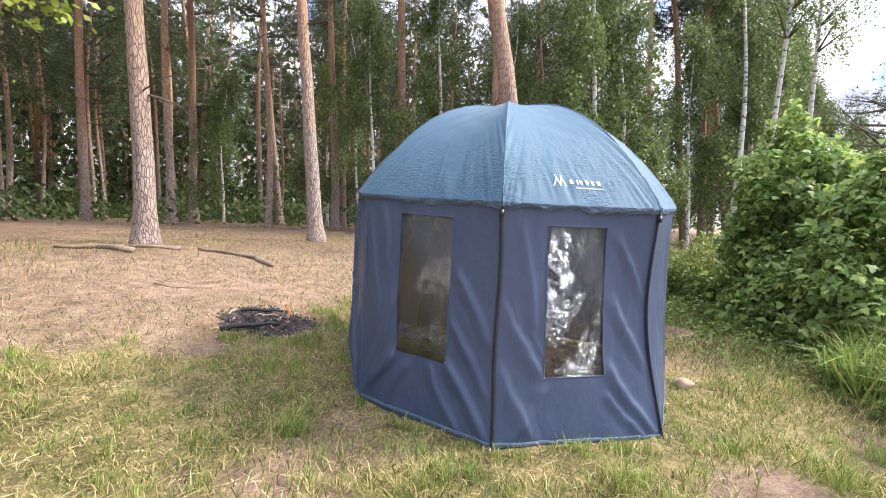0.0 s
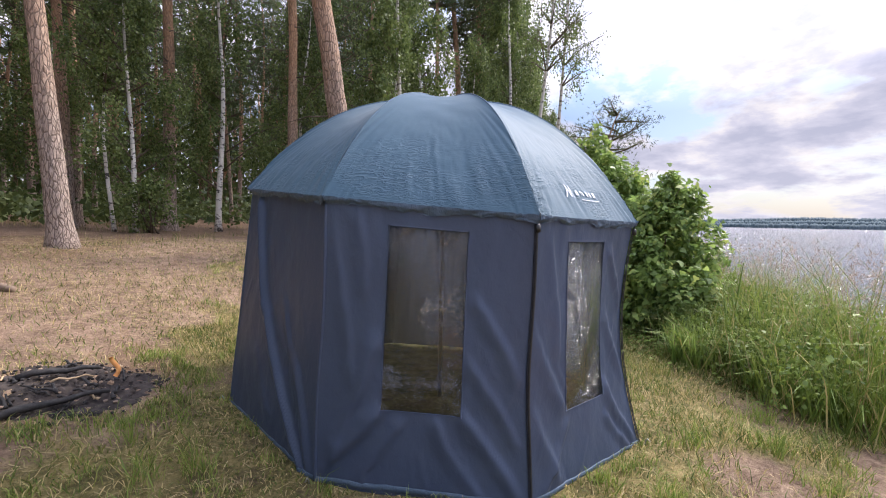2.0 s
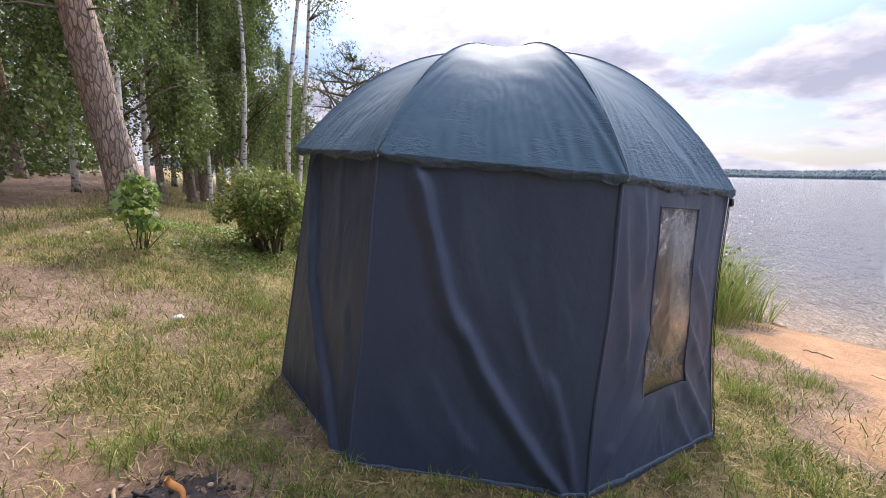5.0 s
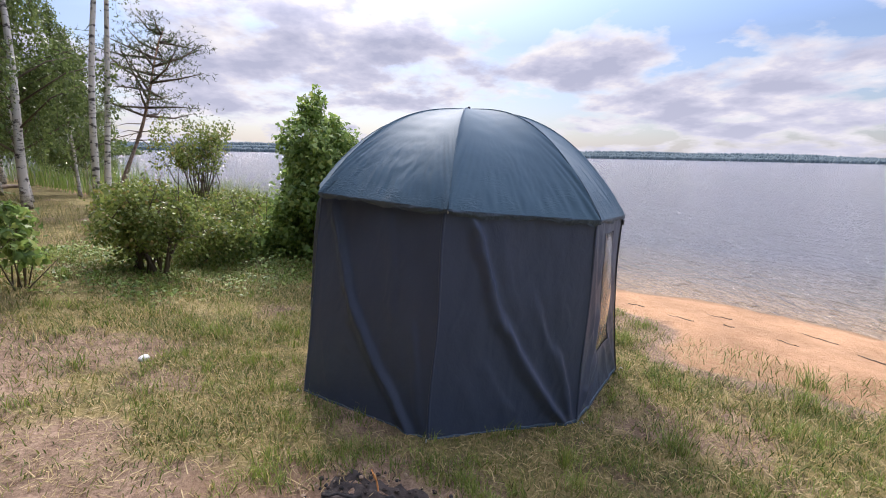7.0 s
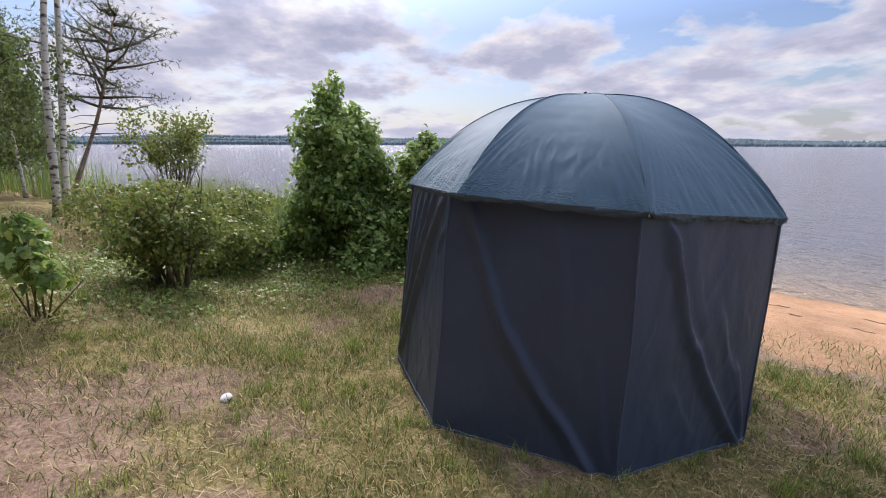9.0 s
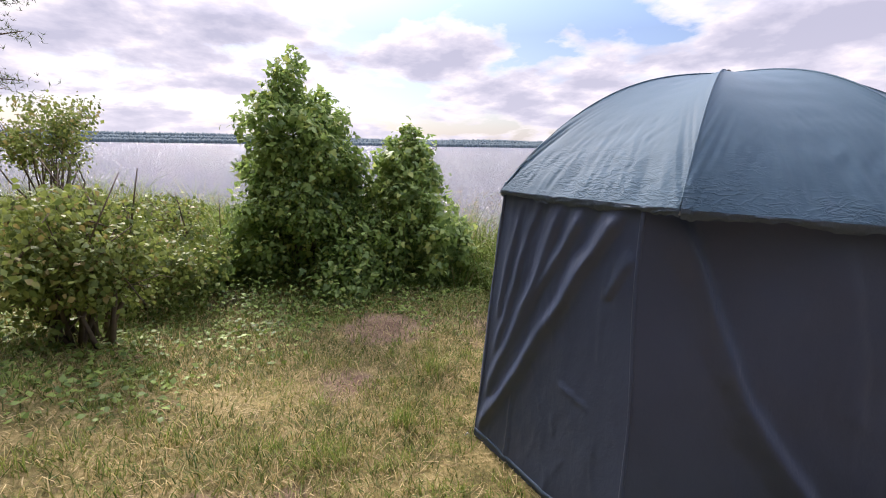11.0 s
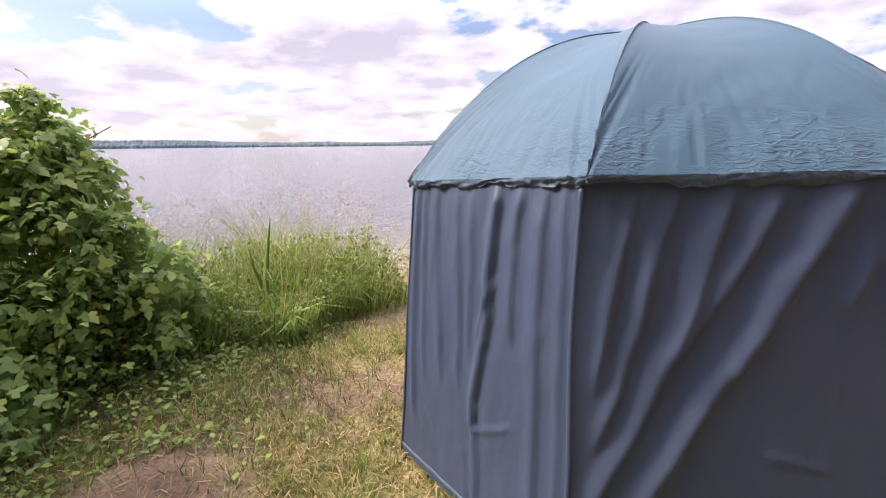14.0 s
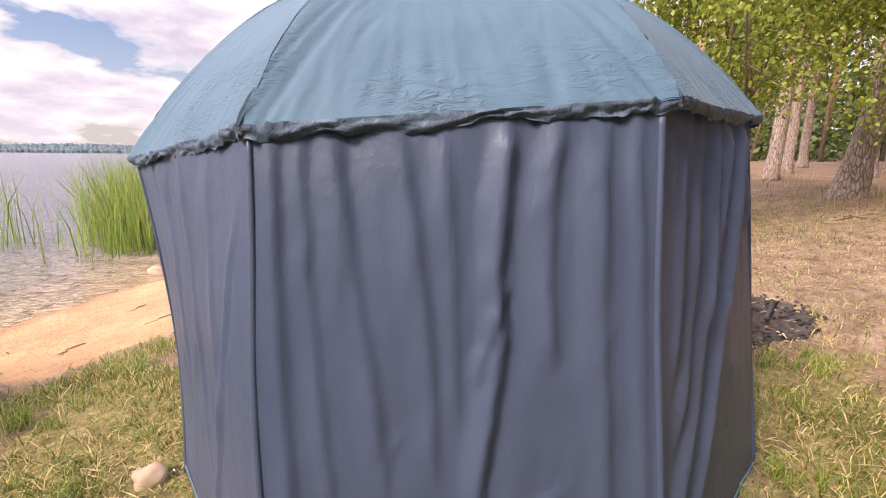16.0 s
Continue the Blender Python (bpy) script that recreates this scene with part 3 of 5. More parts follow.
# folds of each wall: start u, v, end u, v, half width, height (metres)
FOLDS = {
    0: [(0.02, 0.62, 0.26, 0.30, 0.04, 0.014), (0.02, 0.35, 0.22, 0.05, 0.04, 0.014), (0.70, 0.34, 0.97, 0.03, 0.03, 0.020), (0.74, 0.62, 0.97, 0.30, 0.035, 0.014), (0.68, 0.22, 0.90, 0.02, 0.025, 0.014),
        (0.14, 0.95, 0.22, 0.5, 0.03, 0.010), (0.76, 0.90, 0.95, 0.62, 0.03, 0.012), (0.30, 0.25, 0.12, 0.03, 0.03, 0.010)],
    1: [(0.70, 0.32, 0.97, 0.03, 0.035, 0.022), (0.74, 0.72, 0.97, 0.42, 0.035, 0.016), (0.72, 0.50, 0.97, 0.20, 0.03, 0.014), (0.27, 0.55, 0.10, 0.12, 0.04, 0.020), (0.30, 0.30, 0.03, 0.04, 0.04, 0.022), (0.40, 0.27, 0.22, 0.02, 0.03, 0.014),
        (0.04, 0.95, 0.16, 0.4, 0.03, 0.010), (0.16, 0.97, 0.22, 0.7, 0.03, 0.010), (0.56, 0.28, 0.78, 0.02, 0.03, 0.014)],
    2: [(0.17, 0.98, 0.42, 0.52, 0.034, 0.034), (0.42, 0.53, 0.92, 0.0, 0.036, 0.036), (0.62, 0.64, 0.96, 0.02, 0.03, 0.009), (0.80, 0.40, 0.985, 0.01, 0.025, 0.020), (0.30, 0.35, 0.52, 0.12, 0.04, 0.008)],
    3: [(0.12, 0.98, 0.42, 0.48, 0.036, 0.036), (0.42, 0.49, 0.90, 0.0, 0.040, 0.036), (0.62, 0.95, 0.72, 0.5, 0.04, 0.010), (0.84, 0.5, 0.97, 0.05, 0.03, 0.014)],
    4: [(0.88, 0.97, 0.50, 0.58, 0.036, 0.030), (0.50, 0.59, 0.03, 0.04, 0.040, 0.034), (0.66, 0.97, 0.34, 0.60, 0.030, 0.022), (0.52, 0.97, 0.08, 0.22, 0.034, 0.022), (0.34, 0.97, 0.10, 0.42, 0.026, 0.016), (0.20, 0.97, 0.08, 0.55, 0.02, 0.012),
        (0.98, 0.86, 0.84, 0.74, 0.022, 0.014), (0.30, 0.30, 0.28, 0.02, 0.012, 0.012), (0.62, 0.42, 0.80, 0.40, 0.012, 0.008)],
    5: [(0.62, 0.98, 0.60, 0.66, 0.026, 0.034), (0.60, 0.67, 0.54, 0.30, 0.024, 0.034), (0.54, 0.30, 0.59, 0.0, 0.02, 0.018), (0.55, 0.28, 0.74, 0.36, 0.012, 0.012), (0.62, 0.74, 0.54, 0.56, 0.014, 0.014), (0.74, 0.98, 0.72, 0.60, 0.03, 0.022),
        (0.87, 0.98, 0.85, 0.15, 0.03, 0.022), (0.955, 0.98, 0.96, 0.05, 0.016, 0.022), (0.05, 0.98, 0.09, 0.2, 0.03, 0.024), (0.22, 0.98, 0.30, 0.40, 0.03, 0.016), (0.13, 0.98, 0.17, 0.35, 0.022, 0.014),
        (0.38, 0.98, 0.44, 0.40, 0.026, 0.016), (0.47, 0.98, 0.50, 0.5, 0.02, 0.012)],
    6: [(0.92, 0.85, 0.55, 0.02, 0.014, 0.014), (0.3, 0.95, 0.35, 0.5, 0.03, 0.010), (0.75, 0.97, 0.72, 0.4, 0.03, 0.012), (0.52, 0.97, 0.56, 0.3, 0.02, 0.010)],
    7: [(0.3, 0.95, 0.1, 0.1, 0.04, 0.014), (0.7, 0.95, 0.9, 0.1, 0.04, 0.014)],
}
CREASE = random.Random(4)
for _k, _list in FOLDS.items():
    for _i in range(15):
        _u, _v, _a, _l = CREASE.uniform(0.05, 0.95), CREASE.uniform(0.08, 0.95), CREASE.uniform(0.9, 2.2), CREASE.uniform(0.05, 0.22)
        _list.append((_u, _v, _u + _l * math.cos(_a), _v - _l * math.sin(_a), CREASE.uniform(0.006, 0.014), CREASE.uniform(0.002, 0.0045)))
WINDOWS = {0: (0.285, 0.665, 0.29, 0.925), 1: (0.305, 0.685, 0.30, 0.935)}


# how far each wall seam stands off its rib at the top (along the eave), and is drawn in half way down
SEAM_SHIFT = [0.0, 0.0, 0.0, 0.02, 0.15, 0.03, 0.0, 0.0]
SEAM_BOW = [0.09, 0.035, 0.0, 0.0, 0.0, 0.0, 0.0, 0.04]


def wall_top(k):
    e, f = EAVE[k % 8], EAVE[(k + 1) % 8]
    p = e.lerp(f, SEAM_SHIFT[k % 8])
    return Vector((p.x * 0.985, p.y * 0.985, p.z - 0.012))


def wall_point(k, u, v, lift=0.0):
    """u from corner k+1 (left, from outside) to corner k; v from the ground up."""
    j = (k + 1) % 8
    lo = FOOT[j].lerp(FOOT[k], u)
    hi = wall_top(j).lerp(wall_top(k), u)
    p = lo.lerp(hi, v)
    out = (FOOT[k] - FOOT[j]).cross(Vector((0, 0, -1))).normalized()
    if out.dot(Vector((p.x, p.y, 0))) < 0:
        out = -out
    draw = (SEAM_BOW[j] * (1 - u) ** 1.5 + SEAM_BOW[k] * u ** 1.5) * math.sin(math.pi * v)
    p -= Vector((p.x, p.y, 0)).normalized() * draw
    wide, tall = 1.0, 1.4
    belly = min(1.0, 6 * u * (1 - u))
    d = 0.010 * math.sin(math.pi * v) * belly
    for u0, v0, u1, v1, half, amp in FOLDS[k]:
        ax, ay = (u1 - u0) * wide, (v1 - v0) * tall
        length = math.hypot(ax, ay)
        qx, qy = (u - u0) * wide, (v - v0) * tall
        t = (qx * ax + qy * ay) / length ** 2
        off = (qx * -ay + qy * ax) / length
        off += 0.010 * math.sin(t * 5 + k + u0 * 9) * min(1.0, half / 0.03) + 0.008 * noise.noise(Vector((t * 7, u0 * 20, k)))
        fade = max(0.0, min(1.0, min(t + 0.08, 1.08 - t) / 0.16))
        half_t = half * (1.25 - 0.25 * t) * (1.0 + 0.35 * noise.noise(Vector((t * 4, v0 * 20, k + 3.3))))
        r = off / half_t
        ridge = max(0.0, 1 + r / 2.1) if r < 0 else max(0.0, 1 - r / 0.75)
        d += amp * (0.62 if k == 5 else 0.95 if k == 4 else 0.6 if k == 6 else 0.9) * fade * (0.75 * ridge * ridge * (3 - 2 * ridge) + 0.35 * ridge - 0.10 * math.exp(-((r - 1.5) / 0.8) ** 2))
    loose = 0.004 * noise.noise(Vector((u * 5, v * 4, k * 9.1))) + 0.0022 * noise.noise(Vector((u * 15, v * 11, k * 5.7)))
    for sx, sy, tilt, amp in ((3.2, 2.1, 1.2, 0.011), (7.5, 4.2, -2.0, 0.0055)):
        loose += amp * (0.28 - abs(noise.noise(Vector((u * sx + v * tilt, v * sy - u * tilt * 0.4, k * 6.3 + sx)))))
    gather = (0.010 if k in (4, 5, 6) else 0.008) * noise.noise(Vector((u * 11 + 2 * math.sin(u * 5), v * 1.9, k * 4.4))) * max(0, v - 0.45) / 0.55
    d += (loose + gather) * belly
    p = p + out * (d * min(1.0, 10 * min(u, 1 - u) + 0.15) + lift)
    if v < 0.02:
        p.z = max(p.z, float(land(p.x, p.y)) - 0.01) + 0.008 * noise.noise(Vector((u * 9, k, 0)))
    return p


def ribbon(bm, path, outs, width, thick):
    """A flat strip of given width and thickness along a path."""
    rings = []
    for i, p in enumerate(path):
        a, b = path[max(0, i - 1)], path[min(len(path) - 1, i + 1)]
        ax = (b - a).normalized()
        o = outs[i]
        s = ax.cross(o).normalized() * width / 2
        rings.append([bm.verts.new(p + q) for q in (-s, -s * 0.8 + o * thick, s * 0.8 + o * thick, s)])
    for p, q in zip(rings, rings[1:]):
        for j in range(3):
            bm.faces.new((p[j], p[j + 1], q[j + 1], q[j]))
        bm.faces.new((p[3], p[0], q[0], q[3]))
    bm.faces.new(rings[0])
    bm.faces.new(list(reversed(rings[-1])))


def build_tent():
    tent = new("fishing_tent")
    tagged(tent, "slate-blue round umbrella fishing tent with teal canopy, standing on grass", "tent")
    fine = [i / 84 for i in range(85)]
    for k in range(8):
        part("canopy_panel", grid_mesh(lambda a, b: canopy_point(k, a, b), [i / 90 for i in range(91)], [i / 84 for i in range(85)]), M_CANOPY, tent)

        def hem(a, b):
            p = canopy_point(k, a, 0)
            mid = Vector((p.x, p.y, 0)).normalized()
            q = 0.9 * noise.noise(Vector((a * 16 + k * 5 + b * 3, b * 1.5, 3.3))) + 0.8 * noise.noise(Vector((a * 37 + k, b * 3, 1.3)))
            drop = 0.032 + 0.018 * noise.noise(Vector((a * 9 + k * 2.1, 0.5, 0))) + 0.008 * noise.noise(Vector((a * 31 + k, 1.5, 0)))
            return p + mid * (0.004 * math.sin(b * math.pi) + 0.010 * q * (0.25 + b) + 0.007 * (0.4 - abs(noise.noise(Vector((a * 22 + b * 4, b * 5, k * 1.9))))) - 0.012 * b) + Vector((0, 0, 0.004 - drop * b))
        part("canopy_hem", grid_mesh(hem, [i / 90 for i in range(91)], [i / 6 for i in range(7)]), M_HEM, tent, "navy gathered hem band")
        us, vs = list(fine), [i / 100 for i in range(101)]
        hole = WINDOWS.get(k)
        skip = None
        if hole:
            us = sorted(set(us) | set(hole[:2]))
            vs = sorted(set(vs) | set(hole[2:]))

            def skip(u, v):
                return hole[0] < u < hole[1] and hole[2] < v < hole[3]
        wall = part("wall_panel", grid_mesh(lambda u, v: wall_point(k, u, v), us, vs, skip), M_WALL, tent)
        bm = bmesh.new()
        o = Vector((math.cos(AZ[k] - radians(22.5)), math.sin(AZ[k] - radians(22.5)), 0))
        ribbon(bm, [wall_point(k, i / 40, 0.026, 0.001) + Vector((0, 0, 0.006 * noise.noise(Vector((i * 0.4, k, 5))))) for i in range(41)], [o] * 41, 0.030, 0.005)
        part("bottom_hem", bm, M_HEM, wall)
        if hole:
            def film(u, v):
                crush = 0.0016 * (0.5 - abs(noise.noise(Vector((u * 6 + v * 2, v * 11, 3 + k))))) + 0.0018 * (0.5 - abs(noise.noise(Vector((u * 15 + v * 7, v * 24 - u * 6, 8 + k))))) + 0.0012 * (0.5 - abs(noise.noise(Vector((u * 34 - v * 11, v * 47, 5 + k)))))
                inside = min(1.0, 14 * min(u, 1 - u)) * min(1.0, 20 * min(v, 1 - v))
                return wall_point(k, hole[0] + (hole[1] - hole[0]) * u, hole[2] + (hole[3] - hole[2]) * v, -0.004 + crush * inside + 0.032 * math.sin(math.pi * u) ** 0.7 * math.sin(math.pi * v))
            pane = part("window_pane", grid_mesh(film, [i / 76 for i in range(77)], [i / 130 for i in range(131)]), M_FILM, wall, "clear crinkled plastic window film")
            pane.visible_shadow = False
            for u0, v0, u1, v1 in ((hole[0], hole[2], hole[1], hole[2]), (hole[0], hole[3], hole[1], hole[3]), (hole[0], hole[2], hole[0], hole[3]), (hole[1], hole[2], hole[1], hole[3])):
                pts = [wall_point(k, u0 + (u1 - u0) * i / 24, v0 + (v1 - v0) * i / 24, 0.001) for i in range(25)]
                o = Vector((math.cos(AZ[k] - radians(22.5)), math.sin(AZ[k] - radians(22.5)), 0))
                bm = bmesh.new()
                ribbon(bm, pts, [o] * 25, 0.007, 0.002)
                part("window_binding", bm, M_WALL, wall)
    for k in range(8):
        o = Vector((math.cos(AZ[k]), math.sin(AZ[k]), 0))
        pts = []
        for i in range(33):
            v = i / 32
            j = (k - 1) % 8
            p = (wall_point(k, 1.0, v) + wall_point(j, 0.0, v)) / 2
            sway = 0.006 * math.sin(v * 9 + k)
            pts.append(p + Vector((-o.y, o.x, 0)) * sway)
        bm = bmesh.new()
        if k in (0, 1):
            ribbon(bm, [p + o * 0.004 for p in pts], [o] * 33, 0.022, 0.004)
            z = part("zip", bm, M_ZIP, tent, "dark navy zip running down the corner")
            bm = bmesh.new()
            ribbon(bm, [p + o * 0.010 for p in pts], [o] * 33, 0.010, 0.004)
            part("zip_teeth", bm, M_BLACK, z)
            bm = bmesh.new()
            bmesh.ops.create_cube(bm, size=1, matrix=Matrix.Translation(pts[31] + o * 0.016) @ Matrix.Diagonal((0.022, 0.022, 0.04, 1)))
            bmesh.ops.bevel(bm, geom=bm.edges[:], offset=0.004, segments=2, affect="EDGES")
            part("zip_slider", bm, M_BLACK, z)
        else:
            tube(bm, [p - o * 0.004 for p in pts], [0.0095] * 33, 8, 0.3, k)
            part("corner_seam", bm, M_WALL, tent)
        bm = bmesh.new()
        tube(bm, [rib(k, b / 30) + Vector((0, 0, 0.003)) for b in range(31)], [0.0045] * 31, 6)
        part("rib_seam", bm, M_CANOPY, tent)
        bm = bmesh.new()
        tube(bm, [rib(k, b / 24) - Vector((0, 0, 0.016)) for b in range(25)], [0.004] * 25, 6)
        part("rib_rod", bm, M_METAL, tent)
        f = FOOT[k]
        gz = float(land(f.x, f.y))
        bm = bmesh.new()
        c = Vector((f.x, f.y, gz)) + o * 0.025
        tube(bm, [c + Vector((0, 0, -0.08)), c + Vector((0, 0, 0.02)) + o * 0.01, c + Vector((0, 0, 0.035)) + o * 0.02, c + Vector((0, 0, 0.02)) + o * 0.034], [0.004] * 4, 6)
        part("tent_peg", bm, M_METAL, tent, "thin galvanised peg in the ground")
    bm = bmesh.new()
    tube(bm, [(0, 0, -0.05), (0, 0, 1.2), (0, 0, 2.15)], [0.016, 0.016, 0.013], 10)
    part("centre_pole", bm, M_BLACK, tent, "dark metal centre pole")
    bm = bmesh.new()
    tube(bm, [APEX + Vector((0, 0, z)) for z in (-0.01, 0.002, 0.007, 0.016, 0.022)], [0.03, 0.03, 0.012, 0.013, 0.007], 12)
    part("top_knob", bm, M_BLACK, tent, "small black knob on top")

    def patch(name, a0, a1, b0, b1, slant=0.0):
        return part(name, grid_mesh(lambda u, v: canopy_point(0, a0 + (a1 - a0) * u + slant * (v - 0.5), b0 + (b1 - b0) * v, 0.004), [i / 6 for i in range(7)], [0, 0.5, 1]), M_PRINT, tent)
    for i in range(4):
        patch("logo_stroke", 0.335 + i * 0.020, 0.344 + i * 0.020, 0.056, 0.092 - 0.012 * (i in (0, 3)), 0.024 * (1 if i % 2 == 0 else -1))
    x = 0.440
    for w in (0.044, 0.016, 0.036, 0.040, 0.036, 0.040):
        patch("logo_bar", x, x + w * 0.55, 0.064, 0.078)
        x += w + 0.004
    patch("logo_underline", 0.47, 0.66, 0.0515, 0.0535)
    return tent


build_tent()

# ---------- trees ----------


def bent(h, lean, wobble, rng, steps=14, start=0.0):
    a = rng.uniform(0, 6.28, 4)
    pts = []
    for i in range(steps + 1):
        t = i / steps
        pts.append(Vector((lean[0] * h * t + wobble * math.sin(2.2 * t * 3 + a[0]) * t, lean[1] * h * t + wobble * math.sin(2.0 * t * 3 + a[1]) * t, start + (h - start) * t)))
    return pts


def pine(seed, height, radius, crown_from, tufts, lean=(0, 0), wobble=0.25, needle=1.0, reach=1.0, level=1.0):
    """A tall pine: tapered trunk, dead snags, crown limbs and needle tufts."""
    rng = np.random.default_rng(seed)
    tree = new("pine_tree")
    pts = bent(height, lean, wobble, rng, 22, -0.15)
    bm = bmesh.new()
    radii = [radius * (1.0 - 0.72 * (i / 22)) * (1 + 0.55 * math.exp(-max(0, p.z) / 0.28)) for i, p in enumerate(pts)]
    tube(bm, pts[:1] + [pts[0].lerp(pts[1], 0.3), pts[0].lerp(pts[1], 0.6)] + pts[1:],
         [radius * 1.75, radius * 1.35, radius * 1.12] + radii[1:], 16, 0.22, seed)
    part("trunk", bm, M_BARK_PINE, tree)

    def on(z):
        i = min(21, max(0, int((z + 0.15) / (height + 0.15) * 22)))
        return pts[i].lerp(pts[i + 1], 0.5)
    bm = bmesh.new()
    tips = []
    limbs = int(26 + height)
    for i in range(limbs):
        t = (i + rng.uniform(0, 1)) / limbs
        z = crown_from + (height - crown_from) * t
        c = on(z)
        q = rng.uniform(0, 6.28)
        ln = (0.5 + 2.1 * math.sin(math.pi * min(1, (t * 0.85 + 0.15)))) * rng.uniform(0.6, 1.15) * reach
        d = Vector((math.cos(q), math.sin(q), rng.uniform(-0.1, 0.5)))
        mid = c + d * ln * 0.55
        end = c + d * ln + Vector((0, 0, rng.uniform(-0.1, 0.35)))
        tube(bm, [c, mid, end], [0.045, 0.028, 0.008], 5, 0.2, i)
        tips.append((c, mid, end, ln))
    for i in range(12):
        z = rng.uniform(2.0, crown_from)
        c = on(z)
        q = rng.uniform(0, 6.28)
        ln = rng.uniform(0.3, 1.5)
        d = Vector((math.cos(q), math.sin(q), rng.uniform(-0.35, 0.15)))
        tube(bm, [c, c + d * ln * 0.6, c + d * ln + Vector((0, 0, -0.1))], [0.018, 0.011, 0.004], 4, 0.2, i)
    tagged(part("branchwork", bm, M_TWIG, tree), kind="stuff")
    pos = []
    per = tufts // len(tips)
    for c, mid, end, ln in tips:
        for j in range(per):
            f = rng.uniform(0.25, 1.08)
            p = (c.lerp(mid, f * 2) if f < 0.5 else mid.lerp(end, f * 2 - 1)) + Vector(rng.normal(0, 0.17 + 0.06 * ln, 3) * (1, 1, level)) * (1.0 if f > 0.4 else 0.6)
            pos.append(p)
    pos = np.array(pos)
    pos = np.repeat(pos, 6, 0)
    al = rng.normal(0, 1, pos.shape)
    al[:, 2] += 0.35
    nor = rng.normal(0, 1, pos.shape)
    me = scatter_mesh("crown", *NEEDLE, pos, al, nor, rng.uniform(0.026, 0.042, len(pos)) * needle)
    link_mesh("crown", me, M_PINE, tree)
    return tree


def birch(seed, height, radius, leaves, lean=(0, 0), crown_from=2.5, spread=1.7, droop=0.9, leaf=0.075, bark=None):
    """A birch: white trunk, rising limbs, drooping twigs with small leaves."""
    rng = np.random.default_rng(seed)
    tree = new("birch_tree")
    pts = bent(height, lean, 0.22, rng, 18, -0.1)
    bm = bmesh.new()
    tube(bm, pts, [radius * (1.35 if i == 0 else 1) * (1 - 0.85 * i / 18) for i in range(19)], 12, 0.15, seed)
    part("trunk", bm, bark or M_BARK_BIRCH, tree)
    bm = bmesh.new()
    pos = []
    limbs = 34
    for i in range(limbs):
        t = (i + rng.uniform(0, 1)) / limbs
        z = crown_from + (height - crown_from) * t * 0.97
        k = min(17, int((z + 0.1) / (height + 0.1) * 18))
        c = pts[k].lerp(pts[k + 1], 0.5)
        q = rng.uniform(0, 6.28)
        ln = spread * (1.05 - 0.75 * t) * rng.uniform(0.6, 1.2)
        d = Vector((math.cos(q), math.sin(q), 0.75))
        mid = c + d * ln * 0.5
        end = c + Vector((d.x, d.y, 0.55)) * ln
        tube(bm, [c, mid, end], [0.03 * (1.1 - t), 0.018 * (1.1 - t), 0.005], 5)
        for j in range(5):
            f = rng.uniform(0.3, 1.0)
            s = (c.lerp(mid, f * 2) if f < 0.5 else mid.lerp(end, f * 2 - 1))
            hang = droop * rng.uniform(0.4, 1.3)
            off = Vector((rng.normal(0, 0.3), rng.normal(0, 0.3), 0))
            e2 = s + off * 0.8 + Vector((0, 0, -hang))
            tube(bm, [s, s + off * 0.6 + Vector((0, 0, -hang * 0.3)), e2], [0.006, 0.004, 0.002], 3)
            m = max(2, leaves // (limbs * 5))
            g = rng.uniform(0, 1, m)
            base = np.array(s)[None] * (1 - g[:, None]) + np.array(e2)[None] * g[:, None]
            pos.append(base + rng.normal(0, 0.11, (m, 3)))
    tagged(part("branchwork", bm, M_TWIG, tree), kind="stuff")
    pos = np.concatenate(pos)
    al = rng.normal(0, 0.6, pos.shape)
    al[:, 2] -= 0.8
    link_mesh("crown", scatter_mesh("crown", *LEAF, pos, al, rng.normal(0, 1, pos.shape), rng.uniform(0.7, 1.25, len(pos)) * leaf), M_BIRCH_LEAF, tree)
    return tree


def place(tree, x, y, turn=0, sx=1.0, tilt=(0, 0)):
    return Matrix.Translation((x, y, float(land(x, y)))) @ Euler((-tilt[1], tilt[0], 0)).to_matrix().to_4x4() @ Matrix.Rotation(turn, 4, "Z") @ Matrix.Scale(sx, 4)


PINE_LABEL = "tall pine with grey furrowed foot and orange upper bark"
# single trunks that stand free, with their own lean
for x, y, r, lean, seed in ((-5.45, 4.25, 0.17, (-0.034, 0.009), 11), (-3.05, 6.37, 0.155, (-0.079, 0.102), 12), (1.59, 5.54, 0.215, (-0.161, 0.021), 13), (1.80, 11.4, 0.17, (-0.014, 0.05), 14),
                            (8.0, 12.8, 0.12, (-0.05, -0.02), 15), (10.85, 14.0, 0.17, (-0.05, -0.02), 16), (9.9, 13.6, 0.16, (-0.10, 0.0), 17), (12.4, 14.6, 0.18, (-0.12, 0.0), 18),
                            (-6.65, 15.4, 0.15, (-0.05, -0.05), 19), (-8.4, -0.15, 0.19, (-0.05, 0.12), 20)):
    t = pine(seed, 17.0, r, 9.0, 2300, lean, 0.05 if seed in (12, 13) else 0.25)
    t.matrix_basis = place(t, x, y)
    tagged(t, {13: "thick leaning pine with scaly grey-brown bark", 20: "thick pine trunk with flared foot in dry grass", 19: "crooked orange-barked pine at the wood's edge"}.get(seed, PINE_LABEL), "tree", "pines of the wood")

